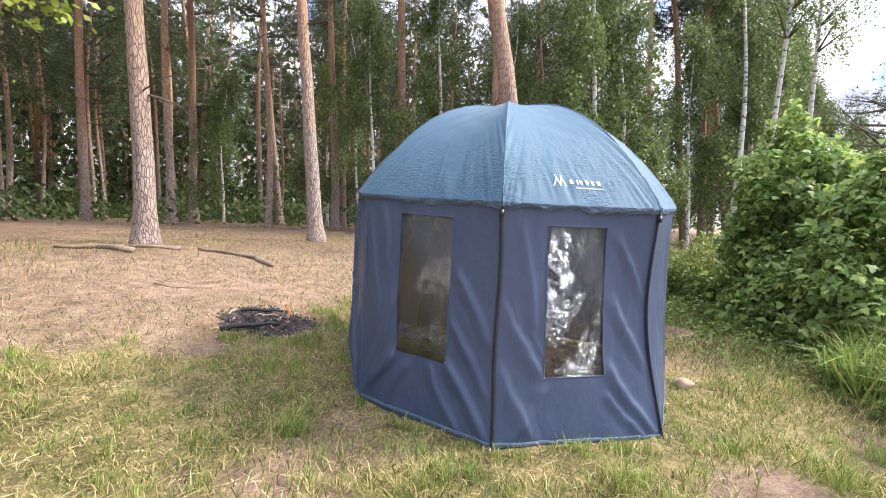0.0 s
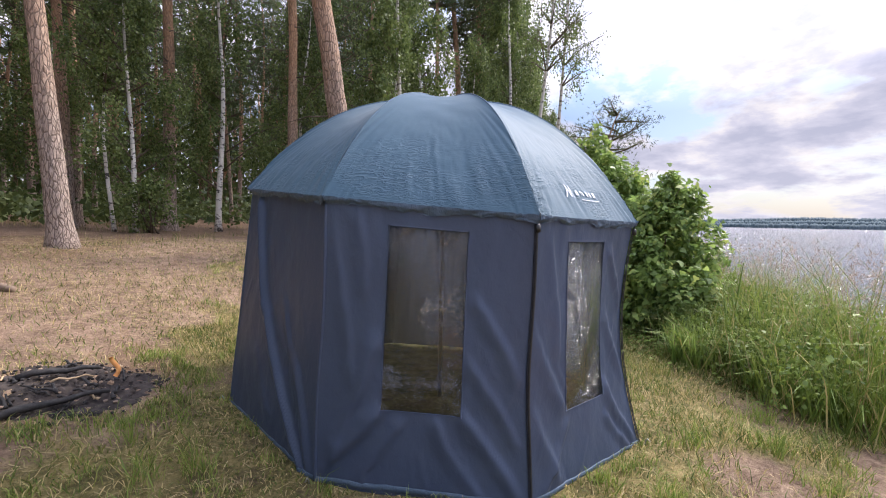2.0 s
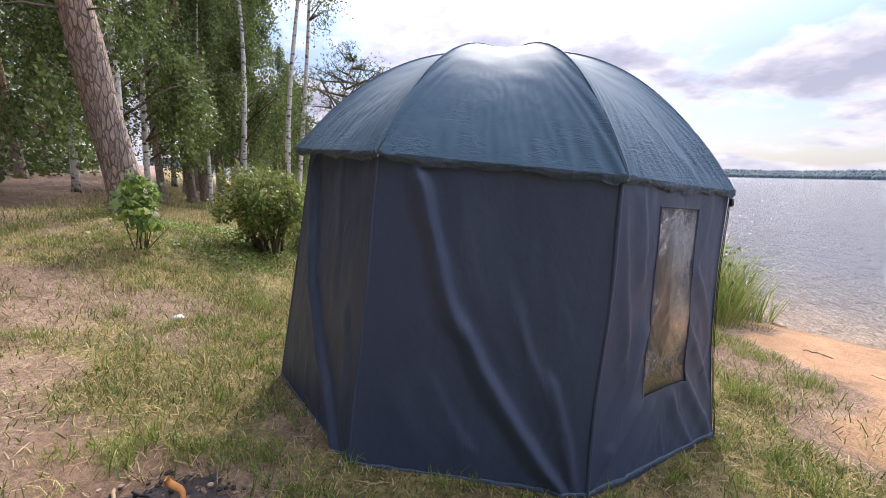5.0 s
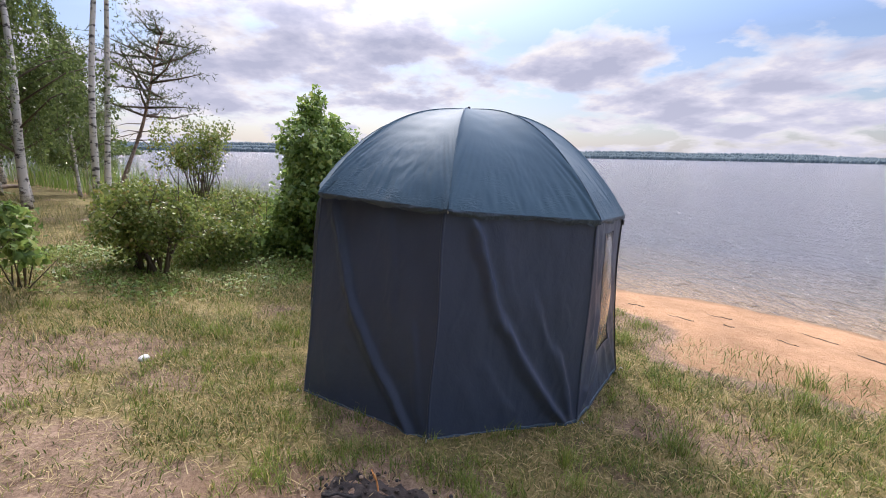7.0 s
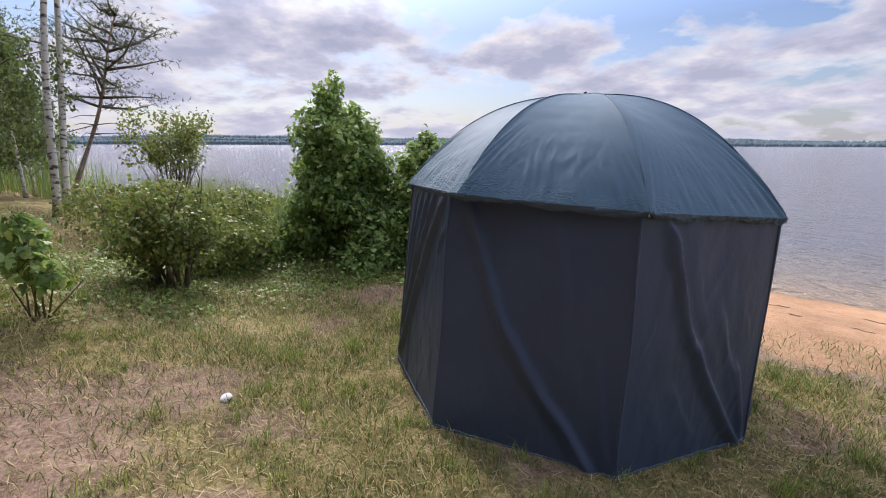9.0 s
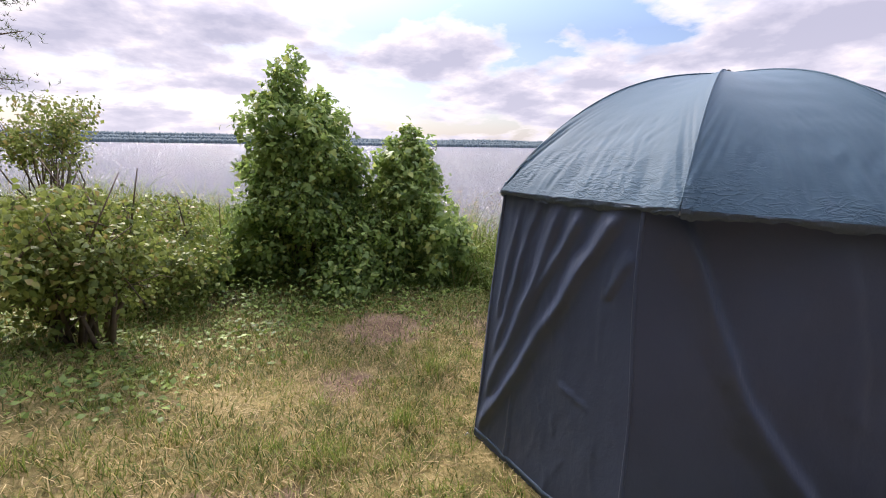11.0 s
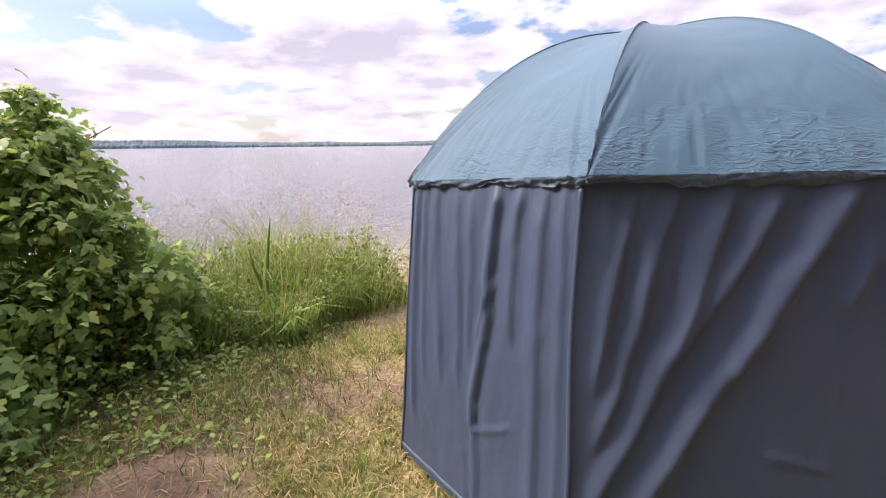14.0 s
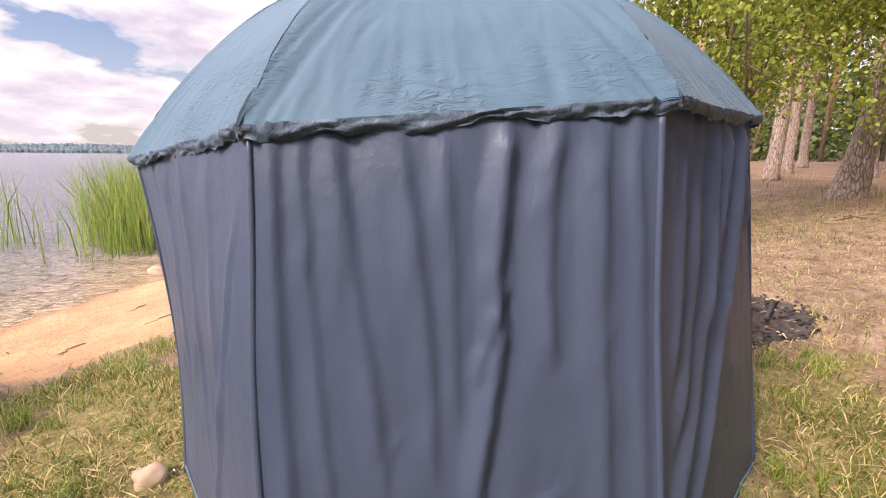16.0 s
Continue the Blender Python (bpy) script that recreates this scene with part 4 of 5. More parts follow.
kinds = [pine(31, 18, 0.15, 8.0, 1600), pine(32, 16, 0.12, 7.0, 1600, (0.02, 0.01), 0.35), pine(33, 19, 0.17, 9.0, 2000), pine(34, 14, 0.10, 5.0, 1600, (-0.02, 0.02), 0.3)]
spots = [(-9.5, 12.5), (-11.0, 17.0), (-13.5, 14.0), (-16.0, 18.0)]
for t, (x, y) in zip(kinds, spots):
    t.matrix_basis = place(t, x, y, x)
    tagged(t, PINE_LABEL, "tree", "pines of the wood")
rng = np.random.default_rng(77)
taken = spots + [(-5.4, 4.2), (-3, 6.2), (1.6, 5.7), (1.8, 11.4), (8, 12.8), (10.85, 14), (-6.65, 15.4), (-2.7, 11.4)]
made = 0
tries = 0
while made < 96 and tries < 6000:
    tries += 1
    x, y = rng.uniform(-34, 16), rng.uniform(5, 48)
    s = shore(x, y)
    if s > -13.5 + (2.5 if x > 2 else 0) or math.hypot(x + 1, y + 3) < 15.5:
        continue
    if min((x - a) ** 2 + (y - b) ** 2 for a, b in taken) < 2.6:
        continue
    taken.append((x, y))
    t = copy_thing(kinds[made % 4], place(None, x, y, rng.uniform(0, 6.28), rng.uniform(0.85, 1.12), (rng.normal(0, 0.02), rng.normal(0, 0.02))))
    made += 1
# a few more behind the dry meadow and along the shore
# last eleven: mostly out of view, added to shade the tent's west walls
for x, y in ((17.0, 21.0), (20.5, 25.5), (23.5, 28.5), (27.0, 33.0), (14.5, 19.0), (31.0, 36.0), (12.8, 17.0), (-13.0, 2.0), (-15.5, 5.5), (-12.2, -2.4), (-17.0, -1.0), (-14.5, -5.5), (-19.0, 3.0), (-20.5, -4.0), (-11.0, 5.8), (-12.0, 3.8), (-13.8, 6.6), (-12.6, 8.0), (-15.2, 1.4), (-16.6, 3.8), (-17.5, 6.4), (-14.2, -1.0), (-16.0, -3.2), (-18.5, 1.2), (-11.6, 0.4)):
    copy_thing(kinds[int(abs(x)) % 4], place(None, x, y, x * 2.0, 1.0))

b1 = birch(41, 11, 0.11, 17000, (0.03, 0.0), 1.4, 2.4, 1.2, 0.095)
b1.matrix_basis = place(b1, 4.2, 9.4)
tagged(b1, "young birch with drooping light-green crown", "tree", "birches")
b2 = birch(42, 9, 0.08, 14000, (0.0, 0.02), 1.1, 2.1, 1.1, 0.095)
b2.matrix_basis = place(b2, 5.6, 10.3)
tagged(b2, "young birch with drooping light-green crown", "tree", "birches")
for src, x, y, sc in ((b2, -2.3, 11.3, 0.85), (b1, -0.2, 13.0, 0.9), (b2, 2.6, 13.8, 1.0), (b1, 10.3, 11.6, 1.1), (b1, 12.2, 13.0, 1.1), (b2, 8.6, 11.4, 0.9), (b1, 14.2, 15.6, 1.15), (b2, 16.5, 17.6, 1.2), (b2, -8.8, 15.0, 0.7),
                      (b2, -4.4, 14.0, 0.8), (b1, 6.8, 15.0, 1.0), (b2, 20.0, 21.0, 1.2), (b1, 24.0, 25.0, 1.2), (b1, 18.0, 24.0, 1.3), (b2, 29.0, 30.0, 1.3), (b1, 19.0, 19.3, 1.0), (b1, 27.0, 27.5, 1.1), (b2, 22.5, 22.8, 1.1), (b1, 34.0, 36.0, 1.3), (b2, 15.5, 13.6, 0.8), (b2, 17.6, 14.6, 0.7), (b1, 20.5, 17.2, 0.65), (b2, 24.0, 20.0, 0.75), (b1, 28.0, 23.6, 0.7), (b2, 32.0, 27.5, 0.9), (b2, 15.0, 17.5, 1.1)):
    copy_thing(src, place(None, x, y, x * 1.7, sc))
# two pale slender birches by the water, nearly bare low down
for x, y, lean, seed in ((9.75, 9.3, (-0.13, -0.19), 43), (10.95, 9.75, (-0.05, -0.14), 44)):
    t = birch(seed, 12, 0.095, 3000, lean, 6.0, 1.3, 0.8)
    t.matrix_basis = place(t, x, y)
    tagged(t, "slender white-barked birch with sparse crown by the water", "tree", "birches by the water")
# thin twin stem with a low fork
t = birch(45, 7.5, 0.05, 2200, (-0.05, -0.02), 3.4, 1.0, 0.6)
t.matrix_basis = place(t, -2.75, 11.5)
tagged(t, "thin forked birch stem at the edge of the wood", "tree", "birches")

# leaning waterside pine with a flat crown
t = pine(51, 5.6, 0.075, 2.7, 1700, (0.10, -0.36), 0.15, 0.5, 1.0, 0.45)
t.matrix_basis = place(t, 14.0, 11.4, 0, 1.12)
tagged(t, "crooked small pine leaning out over the lake", "tree")


def lobes_points(lobes, count, rng, shell=0.75):
    """Points spread through ellipsoid lobes, most of them near their skins; and outward directions."""
    vol = np.array([l[3] * l[4] * l[5] for l in lobes]) ** 0.67
    pick = rng.choice(len(lobes), count, p=vol / vol.sum())
    d = rng.normal(0, 1, (count, 3))
    d /= np.linalg.norm(d, axis=1, keepdims=True)
    r = np.where(rng.uniform(0, 1, count) < shell, rng.uniform(0.82, 1.12, count), rng.uniform(0.35, 0.85, count))
    r = np.where(rng.uniform(0, 1, count) < 0.10, rng.uniform(1.1, 1.75, count), r)
    L = np.array(lobes)[pick]
    return L[:, :3] + d * L[:, 3:6] * r[:, None], d


def random_lobes(centre, size, count, rng, small=0.35):
    out = []
    for _ in range(count):
        d = rng.normal(0, 1, 3)
        d /= np.linalg.norm(d)
        d *= rng.uniform(0.35, 0.95)
        r = rng.uniform(0.7, 1.2) * small
        out.append((centre[0] + d[0] * size[0], centre[1] + d[1] * size[1], max(0.12, centre[2] + d[2] * size[2]), r, r, r * 0.85))
    return out


def bush(name, x, y, lobes, leaves, size, shape, mat, seed, stems=10, up=0.5, label="", category="bush", twig_mat=None, thick=1.0):
    """A leafy shrub: stems from the foot into its lobes, and a skin of single leaves."""
    rng = np.random.default_rng(seed)
    thing = new(name)
    thing.location = (x, y, float(land(x, y)))
    for i in range(stems):
        l = lobes[i % len(lobes)]
        foot = Vector((rng.normal(0, 0.12 * min(1, thick)), rng.normal(0, 0.12 * min(1, thick)), -0.06))
        tip = Vector(l[:3]) + Vector((0, 0, l[5] * 0.8))
        mid = foot.lerp(tip, 0.5) + Vector((rng.normal(0, 0.12), rng.normal(0, 0.12), 0.1))
        bm = bmesh.new()
        tube(bm, [foot, mid, tip], [0.022 * thick, 0.014 * thick, 0.004], 6, 0.2, i)
        for j in range(3):
            a = mid.lerp(tip, rng.uniform(0, 0.8))
            tube(bm, [a, a + Vector(rng.normal(0, 0.22 * thick, 3)) + Vector((0, 0, 0.12))], [0.008 * thick, 0.003 * thick], 4)
        part("stem", bm, twig_mat or M_TWIG, thing)
    pos, d = lobes_points(lobes, leaves, rng)
    keep = pos[:, 2] > 0.02
    pos, d = pos[keep], d[keep]
    nor = d + rng.normal(0, 0.75, d.shape)
    nor[:, 2] += up
    al = rng.normal(0, 0.7, d.shape)
    al[:, 2] -= 0.55
    al += d * 0.35
    link_mesh("foliage", scatter_mesh("foliage", *shape, pos, al, nor, rng.uniform(0.45, 1.2, len(pos)) * size), mat, thing)
    tagged(thing, label, category)
    return thing


rng = np.random.default_rng(8)


def column_lobes(profile, count, small, rng):
    """Leafy clumps stacked within a radius that follows the height."""
    zs, rs = zip(*profile)
    out = []
    for _ in range(count):
        z = rng.uniform(0.12, zs[-1])
        r = float(np.interp(z, zs, rs))
        if rng.uniform(0, 1) > r / max(rs) + 0.12:
            continue
        a, d = rng.uniform(0, 6.28), r * math.sqrt(rng.uniform(0.15, 1)) * 0.85
        q = small * rng.uniform(0.7, 1.25) * (0.55 + 0.45 * r / max(rs))
        out.append((d * math.cos(a), d * math.sin(a), z, q, q, q * 0.8))
    return out


tall = column_lobes([(0, 1.0), (0.6, 0.90), (1.2, 0.80), (1.7, 0.84), (2.1, 0.66), (2.45, 0.32), (2.8, 0.12)], 150, 0.24, rng)
tall += [(0, 0, 0.7, 0.5, 0.5, 0.6), (0, 0, 1.5, 0.45, 0.45, 0.6), (-0.06, 0, 2.62, 0.14, 0.14, 0.22), (-0.08, 0, 2.84, 0.07, 0.07, 0.13)]
bush("vine_bush", 4.22, 1.98, tall, 19500, 0.082, LOBED, M_HOP, 61, 14, 1.3, "tall shrub overgrown with dark green hop vines")
low = column_lobes([(0, 1.0), (0.5, 0.92), (1.0, 0.82), (1.4, 0.62), (1.8, 0.34), (2.05, 0.14), (2.2, 0.06)], 130, 0.21, rng) + [(0, 0, 0.5, 0.4, 0.4, 0.5), (0, 0, 1.1, 0.34, 0.34, 0.5), (0.0, 0, 1.95, 0.12, 0.12, 0.2)]
bush("vine_bush", 3.92, 0.62, low, 14500, 0.080, LOBED, M_HOP, 62, 10, 1.3, "cone-shaped shrub overgrown with green hop vines")
mat_l = random_lobes((0, 0, 0.25), (0.8, 0.6, 0.25), 10, rng, 0.3)
bush("vine_tangle", 3.75, 1.35, mat_l, 6000, 0.084, LOBED, M_HOP, 63, 8, 1.3, "low tangle of hop vines and nettles between the shrubs")
bush("vine_tangle", 4.25, 2.95, random_lobes((0, 0, 0.3), (0.7, 0.7, 0.35), 14, rng, 0.28), 6000, 0.08, LOBED, M_HOP, 64, 8, 0.6, "leafy vine tangle beside the tall shrub")
bush("wild_shrub", 2.15, 3.80, random_lobes((0, 0, 0.64), (0.70, 0.66, 0.56), 60, rng, 0.15), 9000, 0.056, LEAF, M_SHRUB, 65, 18, 0.4, "loose wild shrub with small olive-green leaves")
bush("wild_shrub", 3.55, 3.6, random_lobes((0, 0, 0.46), (1.0, 0.85, 0.42), 60, rng, 0.18), 9500, 0.058, LEAF, M_SHRUB, 66, 14, 0.4, "loose wild shrub with small yellow-green leaves")
bush("wild_shrub", 5.0, 4.0, random_lobes((0, 0, 0.6), (1.2, 1.1, 0.55), 40, rng, 0.2), 6000, 0.065, LEAF, M_SHRUB, 72, 14, 0.4, "loose wild shrub with small yellow-green leaves")
bush("wild_shrub", 6.4, 6.4, random_lobes((0, 0, 0.6), (1.2, 1.1, 0.5), 18, rng, 0.35), 4200, 0.08, LEAF, M_SHRUB, 67, 14, 0.4, "wild shrub among tall grass by the shore")
bush("sapling", 0.54, 4.08, [(0, 0, 0.5, 0.16, 0.16, 0.14), (0.12, 0.05, 0.62, 0.14, 0.14, 0.12), (-0.12, -0.08, 0.42, 0.13, 0.13, 0.1), (0.05, -0.1, 0.3, 0.12, 0.12, 0.08), (0.0, 0.04, 0.75, 0.09, 0.09, 0.1)], 420, 0.075, LOBED, M_HOP, 68, 8, 0.6,
     "small oak sapling standing in dry grass", "sapling", None, 0.35)
wl = random_lobes((0, 0, 2.05), (1.15, 1.15, 0.9), 60, rng, 0.21)
bush("waterside_willow", 9.3, 6.25, wl, 4200, 0.085, LEAF, M_SHRUB, 69, 22, 0.3, "round grey-green willow at the water's edge", "tree")
oak = [(2.75, 0.75, 2.5, 0.32, 0.32, 0.22), (3.05, 0.95, 2.35, 0.26, 0.26, 0.18), (2.3, 0.6, 2.7, 0.4, 0.4, 0.3)] + random_lobes((0, 0, 3.6), (2.1, 2.1, 2.0), 34, rng, 0.62) + [(1.6, 0.8, 2.0, 0.6, 0.6, 0.5), (0.4, 1.6, 1.7, 0.6, 0.6, 0.45), (1.7, -0.4, 1.6, 0.6, 0.6, 0.5)]
bush("oak_tree", -6.6, -1.1, oak, 36000, 0.072, LEAF, M_OAK, 70, 7, 0.3, "young leafy oak with fresh yellow-green leaves", "tree", M_TWIG, 1.5)
bush("young_birch_bush", -1.95, 10.9, random_lobes((0, 0, 0.8), (0.7, 0.6, 0.7), 14, rng, 0.32), 2200, 0.09, LEAF, M_BIRCH_LEAF, 71, 10, 0.4, "bushy birch regrowth at the foot of a trunk")

# undergrowth along the wood's edge, and woods further in


def build_undergrowth():
    rng = np.random.default_rng(14)
    pos = []
    for _ in range(700):
        x, y = rng.uniform(-34, 16), rng.uniform(6, 46)
        s = shore(x, y)
        if s > -14.5 + (3.5 if x > 3 else 0) or math.hypot(x + 1, y + 3) < 17:
            continue
        k = 90
        h = rng.uniform(0.5, 1.7)
        c = np.array((x, y, float(land(x, y)) + h * 0.45))
        pos.append(c + rng.normal(0, 1, (k, 3)) * (0.7, 0.7, h * 0.3))
    pos = np.concatenate(pos)
    me = scatter_mesh("undergrowth", *LEAF, pos, rng.normal(0, 1, pos.shape), rng.normal(0, 1, pos.shape) + (0, 0, 0.5), rng.uniform(0.12, 0.3, len(pos)))
    tagged(link_mesh("undergrowth", me, M_UNDER), "dark green undergrowth beneath the pines", "undergrowth", kind="stuff")
    # foliage of the wood's depth
    pos, sz = [], []
    for _ in range(3000):
        a, d = rng.uniform(radians(38), radians(205)), rng.uniform(34, 75)
        x, y = -1 + d * math.cos(a), -2 + d * math.sin(a)
        if shore(x, y) > -12:
            continue
        k = 40
        h = 16.5 * rng.uniform(0, 1) ** 1.5 + 0.3
        pos.append(np.array((x, y, 1.0 + h)) + rng.normal(0, 1, (k, 3)) * (1.3, 1.3, 1.0))
        sz.append(rng.uniform(0.3, 0.75, k))
    pos, sz = np.concatenate(pos), np.concatenate(sz)
    me = scatter_mesh("deep_woods", *LEAF, pos, rng.normal(0, 1, pos.shape), rng.normal(0, 1, pos.shape), sz)
    tagged(link_mesh("deep_woods", me, M_UNDER), "dense foliage deep in the pine wood", "woods", kind="stuff")
    bm = bmesh.new()
    for i in range(260):
        a, d = rng.uniform(radians(38), radians(205)), rng.uniform(32, 72)
        x, y = -1 + d * math.cos(a), -2 + d * math.sin(a)
        if shore(x, y) > -12:
            continue
        z = float(land(x, y))
        lx, ly = rng.normal(0, 0.4, 2)
        tube(bm, [(x, y, z - 0.2), (x + lx, y + ly, z + 9), (x + 2 * lx, y + 2 * ly, z + 19)], [rng.uniform(0.11, 0.2), 0.12, 0.05], 7)
    ob = part("deep_wood_trunks", bm, M_BARK_PINE, None)
    tagged(ob, "close-set pine trunks deep in the wood", "woods", kind="stuff")
    # wooded spit on the near side of the lake
    pos, sz = [], []
    for _ in range(1500):
        t = rng.uniform(0, 1)
        x, y = 70 + 110 * t + rng.normal(0, 4), 62 + 44 * t + rng.normal(0, 3)
        h = (9 * (1 - t) ** 1.5 + 1.2) * rng.uniform(0.1, 1)
        pos.append((x, y, h - 0.2))
        sz.append(rng.uniform(1.2, 2.6) * (0.5 + 0.5 * (1 - t)))
    pos = np.array(pos)
    me = scatter_mesh("wooded_spit", *LOBED, pos, rng.normal(0, 1, pos.shape), rng.normal(0, 1, pos.shape), np.array(sz))
    tagged(link_mesh("wooded_spit", me, M_UNDER), "wooded spit of land reaching into the lake", "woods", kind="stuff")


build_undergrowth()

# ---------- grasses ----------


def inside_tent(xy):
    return np.hypot(xy[:, 0], xy[:, 1]) < 1.22


def build_grass():
    rng = np.random.default_rng(21)
    # lawn, denser near the tent
    n = 760000
    r = 7.5 * np.sqrt(rng.uniform(0, 1, n)) ** 1.15
    a = rng.uniform(0, 2 * np.pi, n)
    xy = np.column_stack([r * np.cos(a), r * np.sin(a) + 0.2])
    t = turf_amount(xy[:, 0], xy[:, 1]) * (0.55 + 0.6 * fbm(xy[:, 0], xy[:, 1], 3.1, 4)) + 0.10 * (shore(xy[:, 0], xy[:, 1]) < -2.3)
    fire = np.hypot(xy[:, 0] + 2.19, xy[:, 1] - 0.67) < 0.40 + 0.07 * fbm(xy[:, 0], xy[:, 1], 9.0, 2)
    keep = (rng.uniform(0, 1, n) < t * 0.72) & ~inside_tent(xy) & ~fire
    xy = xy[keep]
    k = len(xy)
    lush = np.clip(0.5 + 0.6 * fbm(xy[:, 0], xy[:, 1], 1.3, 6), 0, 1)
    near_lake = np.clip((shore(xy[:, 0], xy[:, 1]) + 5.2) / 2.0, 0, 1)
    h = rng.uniform(0.03, 0.075, k) * (0.6 + 1.0 * lush + 0.5 * near_lake) * np.where(np.hypot(xy[:, 0], xy[:, 1]) < 1.62, 0.5, 1.0)
    me = blades("lawn_grass", xy, land(xy[:, 0], xy[:, 1]) - 0.004, h, rng.uniform(0.003, 0.0075, k), rng.uniform(0.3, 1.6, k), rng)
    tagged(link_mesh("lawn_grass", me, M_GRASS), "short half-dry grass around the tent", "grass", kind="stuff")
    # tufts: longer grass in bunches, at the tent's foot and scattered
    c = []
    for k in range(8):
        p, q = FOOT[k], FOOT[(k + 1) % 8]
        for _ in range(12 if k in (0, 1) else 5):
            m = p.lerp(q, rng.uniform(0, 1))
            c.append((m.x * rng.uniform(1.02, 1.12), m.y * rng.uniform(1.02, 1.12), rng.uniform(0.05, 0.12)))
    tries = rng.uniform(-5.5, 5.5, (2600, 2))
    ok = (turf_amount(tries[:, 0], tries[:, 1]) > 0.35) & (np.hypot(tries[:, 0], tries[:, 1]) > 1.5)
    for x, y in tries[ok][:620]:
        c.append((x, y, rng.uniform(0.05, 0.15)))
    for _ in range(46):
        a = rng.uniform(-1.9, 1.2)
        c.append((-2.15 + rng.uniform(0.46, 0.72) * math.cos(a), 0.74 + rng.uniform(0.46, 0.72) * math.sin(a), rng.uniform(0.05, 0.10)))
    for x, y in ((1.21, 1.29), (0.51, 1.74), (0.3, 2.35), (-0.6, -1.6), (0.3, -1.62), (1.35, -1.6), (1.9, -1.3), (-1.5, -1.2), (-1.75, -0.4), (-1.4, -2.2), (-1.0, -2.5), (-0.7, -2.9)):
        for _ in range(3):
            c.append((x + rng.normal(0, 0.06), y + rng.normal(0, 0.06), rng.uniform(0.12, 0.24)))
    c = np.array(c)
    per = 34
    xy = np.repeat(c[:, :2], per, 0) + rng.normal(0, 0.035, (len(c) * per, 2))
    ok = np.hypot(xy[:, 0], xy[:, 1]) > 1.3
    hh = (np.repeat(c[:, 2], per) * rng.uniform(0.5, 1.2, len(xy)))[ok]
    xy = xy[ok]
    me = blades("grass_tufts", xy, land(xy[:, 0], xy[:, 1]) - 0.004, hh, rng.uniform(0.003, 0.006, len(xy)), rng.uniform(0.1, 1.1, len(xy)), rng)
    tagged(link_mesh("grass_tufts", me, M_TALL), "longer green grass tufts at the tent's foot", "grass", kind="stuff")
    # straw and dry stalks lying on the clearing
    n = 190000
    xy = np.column_stack([rng.uniform(-9, 6, n), rng.uniform(-3.5, 9, n)])
    s = shore(xy[:, 0], xy[:, 1])
    ok = (s < -2.4) & (rng.uniform(0, 1, n) < 0.35 + 0.4 * fbm(xy[:, 0], xy[:, 1], 0.8, 1)) & ~inside_tent(xy)
    xy = xy[ok]
    k = len(xy)
    a = rng.uniform(0, 6.28, k)
    me = scatter_mesh("dry_straw", *STRAW, np.column_stack([xy, land(xy[:, 0], xy[:, 1]) + 0.006]), np.column_stack([np.cos(a), np.sin(a), rng.uniform(0, 0.15, k)]),
                      np.tile((0.0, 0.0, 1.0), (k, 1)) + rng.normal(0, 0.2, (k, 3)), rng.uniform(0.0025, 0.0065, k))
    tagged(link_mesh("dry_straw", me, M_STRAW), "dry straw and pine needles lying on the ground", "straw", kind="stuff")
    # dry meadow grass under the trees
    n = 90000
    xy = np.column_stack([rng.uniform(-16, 16, n), rng.uniform(-4, 16, n)])
    s = shore(xy[:, 0], xy[:, 1])
    w = np.clip(fbm(xy[:, 0], xy[:, 1], 0.9, 12) * 1.3, 0, 1) * 0.5 + 0.6 * np.exp(-((xy[:, 0] + 8) ** 2 + xy[:, 1] ** 2) / 8) + 0.7 * (xy[:, 0] > 1.5) * (s > -8.5)
    ok = (s < -2.6) & (w > 0.22) & (rng.uniform(0, 1, n) < w) & (np.hypot(xy[:, 0], xy[:, 1]) > 3.2)
    xy = xy[ok]
    k = len(xy)
    me = blades("meadow_grass", xy, land(xy[:, 0], xy[:, 1]) - 0.01, rng.uniform(0.08, 0.26, k), rng.uniform(0.003, 0.007, k), rng.uniform(0.1, 0.8, k), rng)
    tagged(link_mesh("meadow_grass", me, M_GRASS), "half-dry meadow grass along the wood's edge", "grass", kind="stuff")
    # tall sedge and reed grass on the bank
    n = 30000
    q = rng.uniform(0.0, 13, n)
    s = rng.uniform(-2.0, 0.25, n)
    x, y = 0.76 * (s + 4.136) + 0.65 * q, -0.65 * (s + 4.136) + 0.76 * q
    inner = -1.75 + 0.25 * fbm(x, y, 2.0, 8) + np.clip(0.5 - q, 0, 1) * 1.0
    ok = (s > inner) & (rng.uniform(0, 1, n) < 0.62)
    x, y, s, q = x[ok], y[ok], s[ok], q[ok]
    k = len(x)
    h = (0.92 + 0.45 * fbm(x, y, 2.6, 15)) * (0.62 + 0.7 * np.clip((s + 1.7) / 1.0, 0, 1)) * rng.uniform(0.55, 1.2, k) * np.clip(0.6 + q * 0.5, 0.5, 1)
    me = blades("bank_grass", np.column_stack([x, y]), land(x, y) - 0.01, h, rng.uniform(0.005, 0.013, k), rng.uniform(0.15, 1.05, k), rng, 0.7)
    tagged(link_mesh("bank_grass", me, M_TALL), "tall arching green sedge and grass on the bank", "grass", kind="stuff")
    # leafy herbs among the sedge
    n = 36000
    q, s = rng.uniform(0.1, 9, n), rng.uniform(-2.1, -0.2, n)
    x, y = 0.76 * (s + 4.136) + 0.65 * q, -0.65 * (s + 4.136) + 0.76 * q
    ok = (rng.uniform(0, 1, n) < 0.35 + 0.6 * fbm(x, y, 2.9, 19)) & (s > -1.8 + 0.3 * fbm(x, y, 2.0, 8))
    x, y, s = x[ok], y[ok], s[ok]
    k = len(x)
